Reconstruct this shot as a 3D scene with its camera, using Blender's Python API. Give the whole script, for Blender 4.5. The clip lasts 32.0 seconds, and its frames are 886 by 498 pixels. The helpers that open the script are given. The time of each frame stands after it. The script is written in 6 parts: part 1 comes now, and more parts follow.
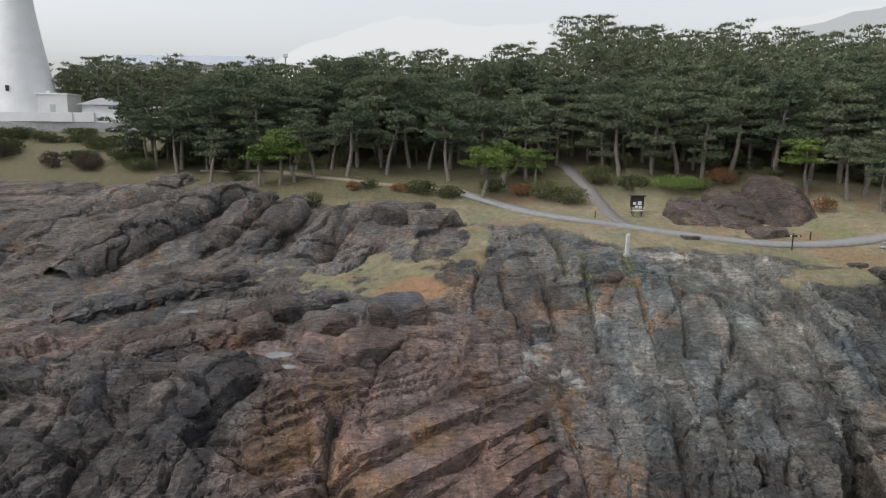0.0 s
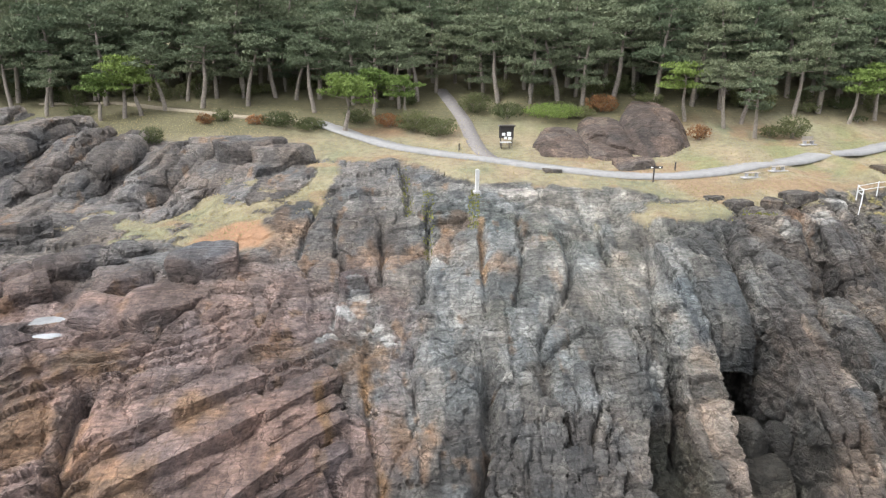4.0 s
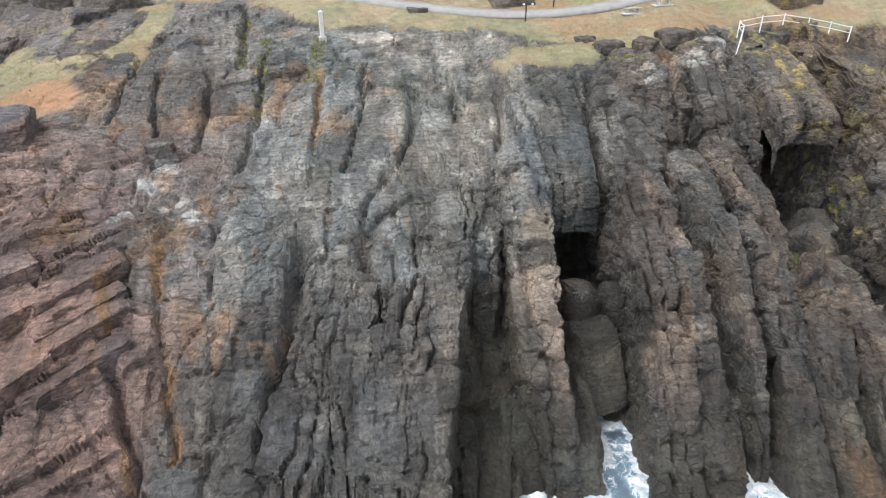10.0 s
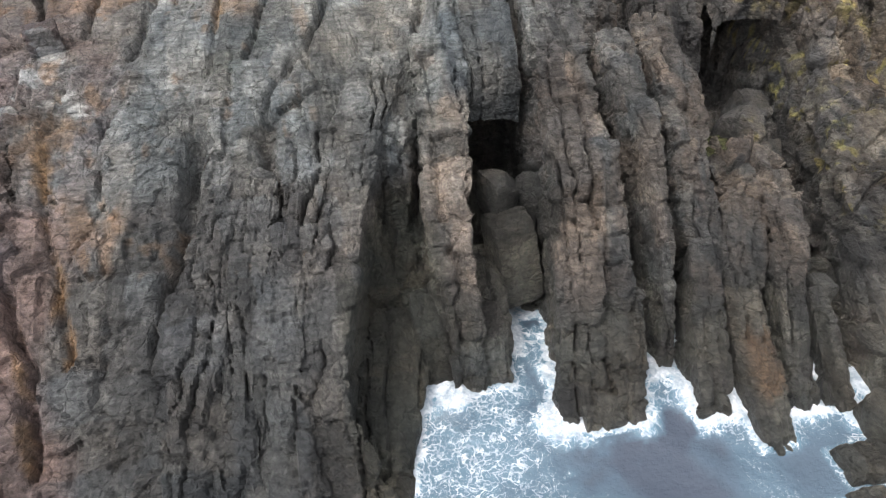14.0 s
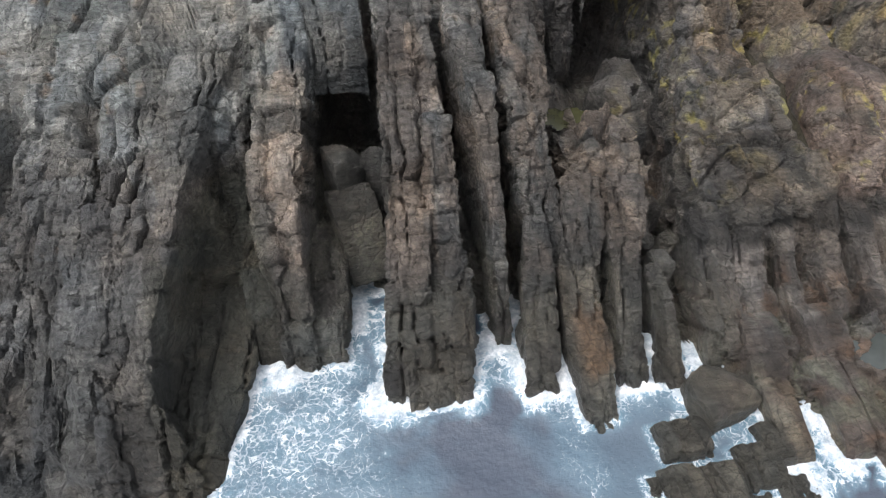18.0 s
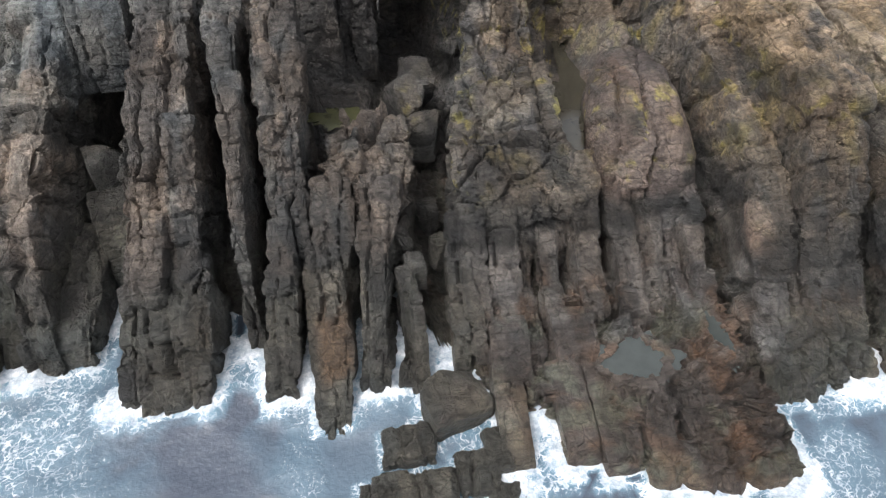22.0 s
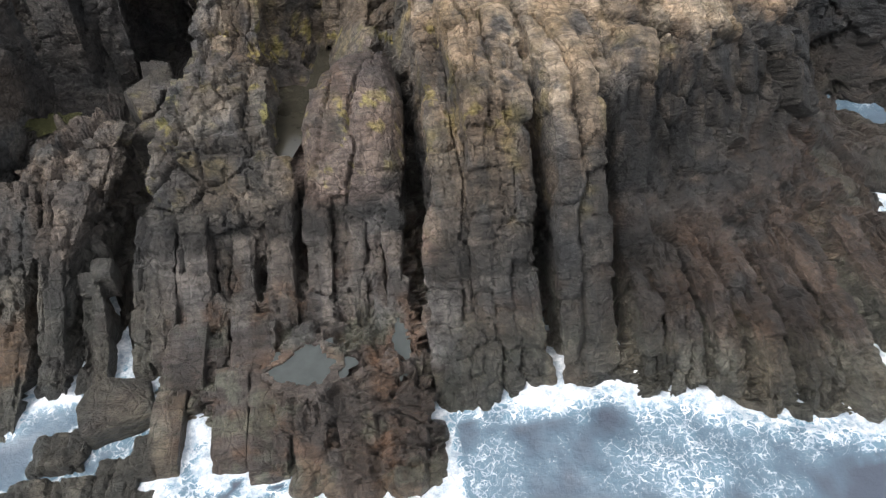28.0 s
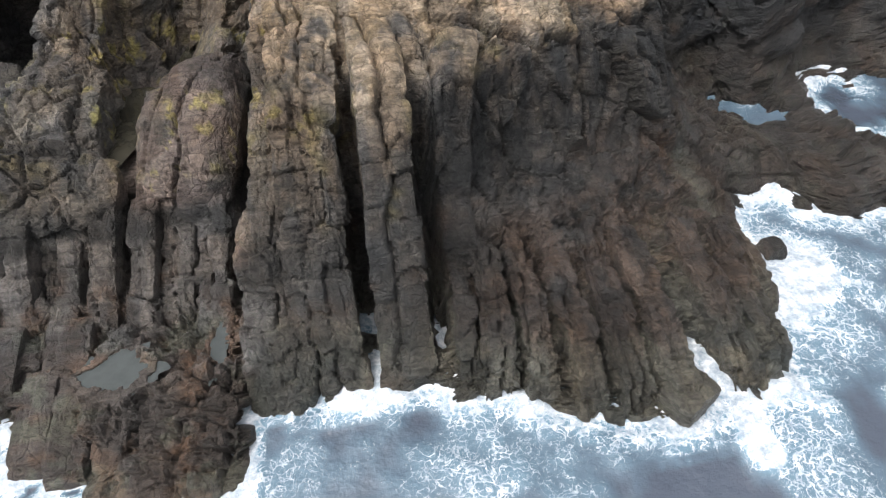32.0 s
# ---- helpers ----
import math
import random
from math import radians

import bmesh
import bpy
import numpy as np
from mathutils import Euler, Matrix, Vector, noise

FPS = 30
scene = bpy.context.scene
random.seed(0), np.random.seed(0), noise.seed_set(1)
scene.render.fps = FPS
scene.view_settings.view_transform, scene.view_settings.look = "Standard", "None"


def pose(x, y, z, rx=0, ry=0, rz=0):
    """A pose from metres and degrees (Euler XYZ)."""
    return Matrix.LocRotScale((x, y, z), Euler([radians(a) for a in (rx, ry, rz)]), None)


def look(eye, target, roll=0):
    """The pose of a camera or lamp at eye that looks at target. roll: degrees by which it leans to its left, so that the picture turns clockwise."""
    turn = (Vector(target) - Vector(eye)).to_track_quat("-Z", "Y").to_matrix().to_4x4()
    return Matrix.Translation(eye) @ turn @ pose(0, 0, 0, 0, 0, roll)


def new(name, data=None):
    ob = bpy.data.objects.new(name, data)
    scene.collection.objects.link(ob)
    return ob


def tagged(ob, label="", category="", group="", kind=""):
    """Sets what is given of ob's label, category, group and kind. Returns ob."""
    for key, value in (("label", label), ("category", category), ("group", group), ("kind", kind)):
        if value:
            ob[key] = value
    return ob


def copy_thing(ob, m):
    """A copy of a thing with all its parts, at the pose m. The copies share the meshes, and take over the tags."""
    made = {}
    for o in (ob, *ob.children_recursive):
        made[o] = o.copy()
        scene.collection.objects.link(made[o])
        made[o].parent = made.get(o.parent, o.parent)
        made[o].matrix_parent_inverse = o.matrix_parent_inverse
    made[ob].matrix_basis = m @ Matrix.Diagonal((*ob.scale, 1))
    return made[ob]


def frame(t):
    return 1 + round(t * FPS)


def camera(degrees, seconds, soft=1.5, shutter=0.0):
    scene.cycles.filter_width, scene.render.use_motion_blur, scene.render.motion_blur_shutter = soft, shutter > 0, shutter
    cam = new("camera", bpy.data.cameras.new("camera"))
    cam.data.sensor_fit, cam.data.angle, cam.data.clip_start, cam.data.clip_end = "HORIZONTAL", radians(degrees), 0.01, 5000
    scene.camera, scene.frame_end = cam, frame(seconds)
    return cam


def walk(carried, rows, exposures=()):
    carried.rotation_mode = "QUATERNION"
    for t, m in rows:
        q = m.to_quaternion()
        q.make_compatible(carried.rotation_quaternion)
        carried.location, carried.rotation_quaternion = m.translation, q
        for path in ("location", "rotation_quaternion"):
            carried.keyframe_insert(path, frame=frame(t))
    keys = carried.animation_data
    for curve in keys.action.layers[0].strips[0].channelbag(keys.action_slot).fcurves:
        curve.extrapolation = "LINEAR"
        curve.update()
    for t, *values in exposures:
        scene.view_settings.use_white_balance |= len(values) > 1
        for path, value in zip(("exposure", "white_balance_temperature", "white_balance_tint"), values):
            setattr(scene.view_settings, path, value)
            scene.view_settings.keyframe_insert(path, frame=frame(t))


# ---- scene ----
cam = camera(68.7, 32.0, 1.2)
METRES, EYE, TILT, LEAN, TURN = 80.0, 31.5, -10.0, -0.7, 0.0
ROWS = [
    (0.0, 0.0, 0.0, 0.0, -0.0, 0.0, 0.0),
    (0.5, 0.0195, 0.0116, 0.0018, -1.03, -0.72, 0.26),
    (1.0, 0.0379, 0.0222, 0.0029, -2.13, -1.44, 0.51),
    (1.5, 0.0557, 0.0318, 0.0041, -2.65, -2.16, 0.64),
    (2.0, 0.0727, 0.0405, 0.0049, -3.11, -2.92, 0.77),
    (2.5, 0.0885, 0.0482, 0.006, -3.56, -3.71, 0.88),
    (3.0, 0.1031, 0.0552, 0.0072, -4.03, -4.55, 0.99),
    (3.5, 0.1173, 0.0619, 0.0082, -4.48, -5.37, 1.11),
    (5.5, 0.169, 0.0827, 0.0113, -6.0, -8.96, 1.56),
    (6.0, 0.1801, 0.0871, 0.012, -6.39, -10.02, 1.65),
    (6.5, 0.1905, 0.091, 0.0125, -6.74, -11.12, 1.75),
    (7.0, 0.2002, 0.0942, 0.0128, -7.08, -12.28, 1.84),
    (7.5, 0.2097, 0.0971, 0.0131, -7.41, -13.52, 1.96),
    (8.0, 0.2182, 0.0996, 0.0126, -7.78, -14.73, 2.01),
    (8.5, 0.2268, 0.1019, 0.0128, -8.11, -16.07, 2.12),
    (9.0, 0.2348, 0.1041, 0.0129, -8.45, -17.41, 2.22),
    (9.5, 0.243, 0.1061, 0.0134, -8.73, -18.81, 2.31),
    (10.0, 0.2509, 0.1081, 0.0135, -8.99, -20.14, 2.37),
    (10.5, 0.2586, 0.1098, 0.0138, -9.21, -21.5, 2.44),
    (11.0, 0.266, 0.111, 0.0139, -9.45, -22.81, 2.49),
    (11.5, 0.2733, 0.1123, 0.014, -9.68, -24.18, 2.53),
    (12.0, 0.2806, 0.1134, 0.0142, -9.88, -25.54, 2.56),
    (12.5, 0.2881, 0.114, 0.0138, -10.02, -26.81, 2.65),
    (13.0, 0.2955, 0.115, 0.0143, -10.17, -28.19, 2.7),
    (13.5, 0.303, 0.1158, 0.0145, -10.36, -29.51, 2.73),
    (14.0, 0.3114, 0.1161, 0.0145, -10.54, -30.82, 2.77),
    (14.5, 0.3212, 0.1165, 0.0155, -10.7, -32.2, 2.83),
    (16.5, 0.3751, 0.113, 0.0155, -11.02, -33.64, 2.96),
    (17.0, 0.3929, 0.111, 0.0152, -11.06, -33.81, 2.95),
    (17.5, 0.412, 0.1089, 0.015, -11.06, -34.01, 2.95),
    (18.0, 0.4325, 0.106, 0.0141, -11.06, -34.11, 2.96),
    (18.5, 0.4544, 0.103, 0.0131, -11.08, -34.24, 2.93),
    (19.0, 0.4772, 0.1002, 0.013, -11.09, -34.45, 2.92),
    (19.5, 0.5007, 0.0974, 0.0126, -11.09, -34.58, 2.91),
    (20.0, 0.5243, 0.0939, 0.0116, -11.09, -34.57, 2.92),
    (20.5, 0.5467, 0.09, 0.0096, -11.07, -34.46, 2.91),
    (21.0, 0.5695, 0.0873, 0.0088, -11.1, -34.57, 2.9),
    (21.5, 0.5917, 0.0841, 0.0073, -11.1, -34.61, 2.91),
    (22.0, 0.6136, 0.0803, 0.005, -11.07, -34.56, 2.92),
    (22.5, 0.635, 0.077, 0.0044, -11.05, -34.67, 2.91),
    (23.0, 0.6554, 0.0732, 0.0037, -11.09, -34.67, 2.91),
    (23.5, 0.6749, 0.0702, 0.0036, -11.13, -34.76, 2.88),
    (24.0, 0.695, 0.0664, 0.0026, -11.05, -34.72, 2.92),
    (24.5, 0.714, 0.0633, 0.0022, -11.04, -34.76, 2.91),
    (25.0, 0.7318, 0.0596, 0.0008, -11.07, -34.68, 2.84),
    (25.5, 0.7498, 0.0562, 0.0001, -11.09, -34.67, 2.85),
    (27.5, 0.8235, 0.0437, -0.0012, -10.94, -34.76, 3.0),
    (28.0, 0.8403, 0.0409, -0.0023, -10.94, -34.71, 2.98),
    (28.5, 0.8567, 0.0383, -0.0032, -10.98, -34.73, 2.98),
    (29.0, 0.8726, 0.0356, -0.0039, -11.0, -34.73, 2.97),
    (29.5, 0.8885, 0.0331, -0.0044, -11.0, -34.77, 2.98),
    (30.0, 0.9039, 0.0306, -0.0049, -11.05, -34.79, 2.98),
    (30.5, 0.9195, 0.028, -0.006, -11.09, -34.77, 3.0),
    (31.0, 0.9354, 0.0254, -0.0064, -11.09, -34.79, 2.99),
    (31.5, 0.9509, 0.0228, -0.0071, -11.18, -34.8, 2.96),
    (32.0, 0.9674, 0.0203, -0.0075, -11.11, -34.84, 2.95),
]
walk(cam, [(t, pose(0, 0, EYE, TILT, LEAN, TURN) @ pose(METRES * x, METRES * y, METRES * z, 90 + pitch, roll, yaw)) for t, x, y, z, yaw, pitch, roll in ROWS],
     exposures=[(0.0, -0.95), (1.0, -0.45), (2.0, 0.05), (3.5, 0.22), (6.0, 0.2), (9.0, 0.08), (14.0, -0.1), (19.0, -0.14), (32.0, -0.16)])

# ---- world and light: an overcast day, brighter from the west ----
world = bpy.data.worlds.new("overcast_sky")
scene.world = world
world.use_nodes = True
wn = world.node_tree.nodes
wl = world.node_tree.links
sky = wn.new("ShaderNodeTexSky")
sky.sky_type = "NISHITA"
sky.sun_disc = False
sky.sun_elevation = radians(62)
sky.sun_rotation = radians(250)
sky.air_density, sky.dust_density, sky.ozone_density = 1.0, 4.0, 0.6
grey = wn.new("ShaderNodeHueSaturation")
grey.inputs["Saturation"].default_value, grey.inputs["Value"].default_value = 0.22, 2.8
wl.new(sky.outputs["Color"], grey.inputs["Color"])
wl.new(grey.outputs["Color"], wn["Background"].inputs["Color"])
wn["Background"].inputs["Strength"].default_value = 0.15

sun = bpy.data.lights.new("sun", "SUN")
sun.energy, sun.angle, sun.color = 1.0, radians(22), (1.0, 0.98, 0.95)
new("sun", sun).matrix_world = look((-38, -4, 80), (0, 10, 0))


# ---- numeric noise for the rock forms ----
def hash3(i, j, k, s=0):
    h = (i.astype(np.int64) * 374761393 + j.astype(np.int64) * 668265263 + k.astype(np.int64) * 2147483647 + s * 1274126177) & 0xFFFFFFFF
    h = ((h ^ (h >> 13)) * 1274126177) & 0xFFFFFFFF
    h = ((h ^ (h >> 16)) * 2246822519) & 0xFFFFFFFF
    return ((h ^ (h >> 15)) & 0xFFFFFF) / float(0xFFFFFF)


def vnoise(p, s=0):
    f = np.floor(p)
    i = f.astype(np.int64)
    t = p - f
    t = t * t * (3 - 2 * t)
    out = 0
    for dx in (0, 1):
        for dy in (0, 1):
            for dz in (0, 1):
                w = (t[:, 0] if dx else 1 - t[:, 0]) * (t[:, 1] if dy else 1 - t[:, 1]) * (t[:, 2] if dz else 1 - t[:, 2])
                out = out + w * hash3(i[:, 0] + dx, i[:, 1] + dy, i[:, 2] + dz, s)
    return out * 2 - 1


def fbm(p, octaves=4, s=0):
    out, a = 0, 0.5
    for o in range(octaves):
        out = out + a * vnoise(p * 2.03 ** o + 17.3 * o, s + o)
        a *= 0.5
    return out


def cells(p, s=0):
    """Nearest cell: distance to it, gap to the second, its random number and the way from its centre."""
    base = np.floor(p).astype(np.int64)
    n = len(p)
    f1, f2 = np.full(n, 9.0), np.full(n, 9.0)
    rid, way = np.zeros(n), np.zeros((n, 3))
    for dx in (-1, 0, 1):
        for dy in (-1, 0, 1):
            for dz in (-1, 0, 1):
                c = base + np.array((dx, dy, dz))
                pt = c + 0.1 + 0.8 * np.stack([hash3(c[:, 0], c[:, 1], c[:, 2], s + q) for q in (1, 2, 3)], 1)
                d = p - pt
                r = np.sqrt((d * d).sum(1))
                near = r < f1
                f2 = np.where(near, f1, np.minimum(f2, r))
                rid = np.where(near, hash3(c[:, 0], c[:, 1], c[:, 2], s + 7), rid)
                way = np.where(near[:, None], d, way)
                f1 = np.where(near, r, f1)
    return f1, f2 - f1, rid, way


def smooth(a, b, x):
    t = np.clip((x - a) / (b - a), 0, 1)
    return t * t * (3 - 2 * t)


def joint_set(a, t, m, sa, st, sm, s):
    """Three crossing joint sets: each block's number, tilt, distances to its joints and identity."""
    A = a / sa + 0.35 * np.sin(a / sa * 2.3 + s)
    ia = np.floor(A).astype(np.int64)
    zero = np.zeros(len(a), np.int64)
    T = t / st + 7.3 * hash3(ia, zero, zero, s + 1) + 0.3 * np.sin(t / st * 1.9 + ia)
    it = np.floor(T).astype(np.int64)
    M = m / sm + 3 * hash3(ia, it, zero, s + 2)
    im = np.floor(M).astype(np.int64)
    fa, ft = A - ia, T - it
    r = hash3(ia, it, im, s + 3)
    tilt = (fa - 0.5) * (hash3(ia, it, im, s + 4) - 0.5) * sa * 0.9 + (ft - 0.5) * (hash3(ia, it, im, s + 5) - 0.5) * st * 0.4
    return r - 0.5, tilt, np.minimum(fa, 1 - fa) * sa, np.minimum(ft, 1 - ft) * st, ia * 1000 + it


def jointed(p, amp, size=1.0, s=0, ids=False, cross=1.0, gape=1.0):
    """Relief of jointed rock dipping seaward: blocks that stand at their own depth and tilt, with open joints."""
    x, y, z = p.T
    w1, w2 = fbm(p * 0.22, 3, s + 40), fbm(p * 0.22 + 50, 3, s + 41)
    f1, f2 = fbm(p * 1.1, 3, s + 42), fbm(p * 1.1 + 9, 3, s + 43)
    a = x + 1.2 * w1 + 0.3 * f1
    t = (y + z) * 0.7071 + 1.5 * w2 + 0.4 * f2
    m = (z - y) * 0.7071 + 1.0 * w1
    r1, t1, ea, et, big = joint_set(a, t, m, 1.7 * size, 2.9 * size, 2.6 * size, s)
    if ids:
        return big
    r2, t2, eb, eu, _ = joint_set(a + 0.3 * f2, t, m, 0.8 * size, 1.1 * size, 1.1 * size, s + 9)
    r3, t3, ec, ev, _ = joint_set(a + 0.25 * f1, t + 0.3 * f2, m, 0.5 * size, 0.42 * size, 0.6 * size, s + 19)
    out = 1.15 * r1 + 1.2 * t1 - 2.6 * gape * (smooth(0.5, 0.95, hash3(big, big, big, s + 8))) * np.exp(-((ea / 0.19) ** 2)) - 0.45 * np.exp(-((ea / 0.11) ** 2)) - 0.9 * cross * np.exp(-((et / 0.12) ** 2))
    out = out + 0.1 * r3 + 0.35 * t3 - 0.1 * np.exp(-((ec / 0.08) ** 2)) + 0.3 * r2 + 0.45 * t2 - 0.2 * np.exp(-((eb / 0.07) ** 2)) - 0.2 * cross * np.exp(-((eu / 0.07) ** 2))
    return amp * (out + fbm(p * 0.2, 3, s + 5) * 0.7 + f1 * 0.2 + fbm(p * 2.2, 3, s + 6) * 0.2)


def chunky(p, amp, s=0, coarse=1.0):
    """Relief of massive, irregularly broken rock: large facets split into smaller ones."""
    warp = np.stack([fbm(p * 0.3 + 31 * k, 3, 140 + k) for k in range(3)], 1)
    out = np.zeros(len(p))
    for size, hgt, k in ((5.2, 1.5, 0), (2.3, 0.75, 9), (0.95, 0.16, 18)):
        _, gap, rid, way = cells(p / (size * coarse) + warp * (0.2 if k < 9 else 0.3) + k + s * 0.37, 150 + k)
        ii = (rid * 1e6).astype(np.int64)
        lean = np.stack([hash3(ii, ii * 0, ii * 0, 160 + j) - 0.5 for j in range(3)], 1)
        out += hgt * ((rid - 0.5) * 0.8 + 1.7 * (way * lean).sum(1) - 0.55 * np.exp(-((gap / 0.06) ** 2)))
    return amp * (out + fbm(p * 1.6, 3, 170) * 0.28)


def near_line(x, y, pts):
    """Distance in plan to a chain of points."""
    best = np.full(len(x), 1e9)
    for (ax, ay), (bx, by) in zip(pts, pts[1:]):
        dx, dy = bx - ax, by - ay
        t = np.clip(((x - ax) * dx + (y - ay) * dy) / (dx * dx + dy * dy), 0, 1)
        best = np.minimum(best, np.hypot(x - ax - t * dx, y - ay - t * dy))
    return best


# ---- materials ----
def mat(name, rough=0.85):
    m = bpy.data.materials.new(name)
    m.use_nodes = True
    b = m.node_tree.nodes["Principled BSDF"]
    b.inputs["Roughness"].default_value = rough
    return m, m.node_tree.nodes, m.node_tree.links, b


def mixed(n, l, kind, fac, a, b):
    x = n.new("ShaderNodeMix")
    x.data_type, x.blend_type = "RGBA", kind
    for sock, v in ((0, fac), (6, a), (7, b)):
        if hasattr(v, "is_output"):
            l.new(v, x.inputs[sock])
        else:
            x.inputs[sock].default_value = v if sock == 0 else (*v, 1)
    return x.outputs[2]


def noised(n, l, scale, detail=6, rough=0.6, stretch=(1, 1, 1)):
    c = n.new("ShaderNodeNewGeometry")
    mp = n.new("ShaderNodeMapping")
    mp.inputs["Scale"].default_value = stretch
    l.new(c.outputs["Position"], mp.inputs["Vector"])
    t = n.new("ShaderNodeTexNoise")
    t.inputs["Scale"].default_value, t.inputs["Detail"].default_value, t.inputs["Roughness"].default_value = scale, detail, rough
    l.new(mp.outputs["Vector"], t.inputs["Vector"])
    return t.outputs["Fac"]


def ramp(n, l, fac, stops):
    r = n.new("ShaderNodeValToRGB")
    e = r.color_ramp.elements
    while len(e) < len(stops):
        e.new(0.5)
    for el, (p, c) in zip(e, stops):
        el.position, el.color = p, (*c, 1) if len(c) == 3 else c
    l.new(fac, r.inputs["Fac"])
    return r.outputs["Color"]


def bump(n, l, b, height, strength, distance):
    k = n.new("ShaderNodeBump")
    k.inputs["Strength"].default_value, k.inputs["Distance"].default_value = strength, distance
    l.new(height, k.inputs["Height"])
    l.new(k.outputs["Normal"], b.inputs["Normal"])


def rock_material():
    m, n, l, b = mat("weathered_rock")
    tint = n.new("ShaderNodeAttribute")
    tint.attribute_name = "tint"
    wet = n.new("ShaderNodeAttribute")
    wet.attribute_name = "wet"
    coarse = noised(n, l, 0.8, 8, 0.72, (1, 0.6, 0.7))
    mid = noised(n, l, 3.2, 8, 0.72, (1.3, 0.8, 0.8))
    flake = noised(n, l, 2.3, 6, 0.62, (0.42, 1.5, 1.9))
    fine = noised(n, l, 11.0, 5, 0.7, (0.7, 1, 1.2))
    c = mixed(n, l, "MULTIPLY", 1.0, tint.outputs["Color"], ramp(n, l, coarse, [(0.32, (0.5, 0.51, 0.53)), (0.5, (0.95, 0.95, 0.95)), (0.7, (1.6, 1.56, 1.5))]))
    c = mixed(n, l, "MULTIPLY", 1.0, c, ramp(n, l, mid, [(0.34, (0.8, 0.8, 0.81)), (0.5, (1, 1, 1)), (0.66, (1.26, 1.25, 1.24))]))
    c = mixed(n, l, "MULTIPLY", 1.0, c, ramp(n, l, flake, [(0.36, (0.68, 0.68, 0.68)), (0.46, (0.96, 0.96, 0.96)), (0.64, (1.36, 1.36, 1.37))]))
    c = mixed(n, l, "MULTIPLY", 1.0, c, ramp(n, l, fine, [(0.34, (0.88, 0.88, 0.88)), (0.5, (1, 1, 1)), (0.68, (1.12, 1.12, 1.12))]))
    own = n.new("ShaderNodeObjectInfo")
    c = mixed(n, l, "MULTIPLY", 1.0, c, ramp(n, l, own.outputs["Random"], [(0.0, (0.72, 0.73, 0.75)), (1.0, (1.28, 1.26, 1.22))]))
    rg = n.new("ShaderNodeMapRange")
    rg.inputs["To Min"].default_value, rg.inputs["To Max"].default_value = 0.92, 0.45
    l.new(wet.outputs["Fac"], rg.inputs["Value"])
    l.new(rg.outputs["Result"], b.inputs["Roughness"])
    b.inputs["Specular IOR Level"].default_value = 0.42
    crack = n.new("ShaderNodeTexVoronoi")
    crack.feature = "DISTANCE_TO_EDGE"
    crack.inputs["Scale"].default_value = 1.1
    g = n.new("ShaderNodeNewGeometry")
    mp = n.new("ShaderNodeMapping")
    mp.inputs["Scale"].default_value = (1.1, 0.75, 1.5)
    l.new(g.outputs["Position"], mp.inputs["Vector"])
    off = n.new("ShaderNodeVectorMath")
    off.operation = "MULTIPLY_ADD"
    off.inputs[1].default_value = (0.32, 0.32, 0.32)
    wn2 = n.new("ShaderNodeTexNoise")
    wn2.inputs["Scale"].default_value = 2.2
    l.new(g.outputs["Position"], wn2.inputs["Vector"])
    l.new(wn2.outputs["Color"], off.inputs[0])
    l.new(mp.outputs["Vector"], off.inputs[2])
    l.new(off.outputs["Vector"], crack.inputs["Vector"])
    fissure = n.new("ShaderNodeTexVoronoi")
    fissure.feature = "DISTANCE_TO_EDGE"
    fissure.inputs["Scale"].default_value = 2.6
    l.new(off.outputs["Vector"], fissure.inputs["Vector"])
    # the dark of open cracks is put into the colour along both line sets
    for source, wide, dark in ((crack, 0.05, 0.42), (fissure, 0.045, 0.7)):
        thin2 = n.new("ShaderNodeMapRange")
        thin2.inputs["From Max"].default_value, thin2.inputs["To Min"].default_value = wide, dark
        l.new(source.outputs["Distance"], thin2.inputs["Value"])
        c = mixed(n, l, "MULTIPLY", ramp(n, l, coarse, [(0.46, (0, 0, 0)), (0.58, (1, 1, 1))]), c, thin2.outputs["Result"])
    soft = n.new("ShaderNodeAttribute")
    soft.attribute_name = "soft"
    sward = mixed(n, l, "MULTIPLY", 1.0, tint.outputs["Color"], ramp(n, l, noised(n, l, 1.6, 8, 0.75), [(0.3, (0.72, 0.74, 0.7)), (0.5, (1, 1, 1)), (0.7, (1.26, 1.24, 1.2))]))
    c = mixed(n, l, "MIX", soft.outputs["Fac"], c, sward)
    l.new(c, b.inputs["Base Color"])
    lim = n.new("ShaderNodeMapRange")
    lim.inputs["From Max"].default_value, lim.inputs["To Max"].default_value = 0.09, 0.45
    l.new(crack.outputs["Distance"], lim.inputs["Value"])
    h = mixed(n, l, "ADD", 1.0, mid, lim.outputs["Result"])
    h = mixed(n, l, "ADD", 1.0, h, fine)
    h = mixed(n, l, "ADD", 1.0, h, flake)
    h = mixed(n, l, "ADD", 1.0, h, flake)
    h = mixed(n, l, "MIX", soft.outputs["Fac"], h, fine)
    bump(n, l, b, h, 1.0, 0.25)
    return m


def plain(name, colour, rough=0.8, vary=0.25, scale=3.0, metal=0.0, relief=0.02):
    m, n, l, b = mat(name, rough)
    f = noised(n, l, scale, 6, 0.65)
    lo = tuple(v * (1 - vary) for v in colour)
    hi = tuple(min(1, v * (1 + vary)) for v in colour)
    l.new(ramp(n, l, f, [(0.3, lo), (0.7, hi)]), b.inputs["Base Color"])
    b.inputs["Metallic"].default_value = metal
    if relief:
        bump(n, l, b, noised(n, l, scale * 6, 4, 0.6), 0.5, relief)
    return m


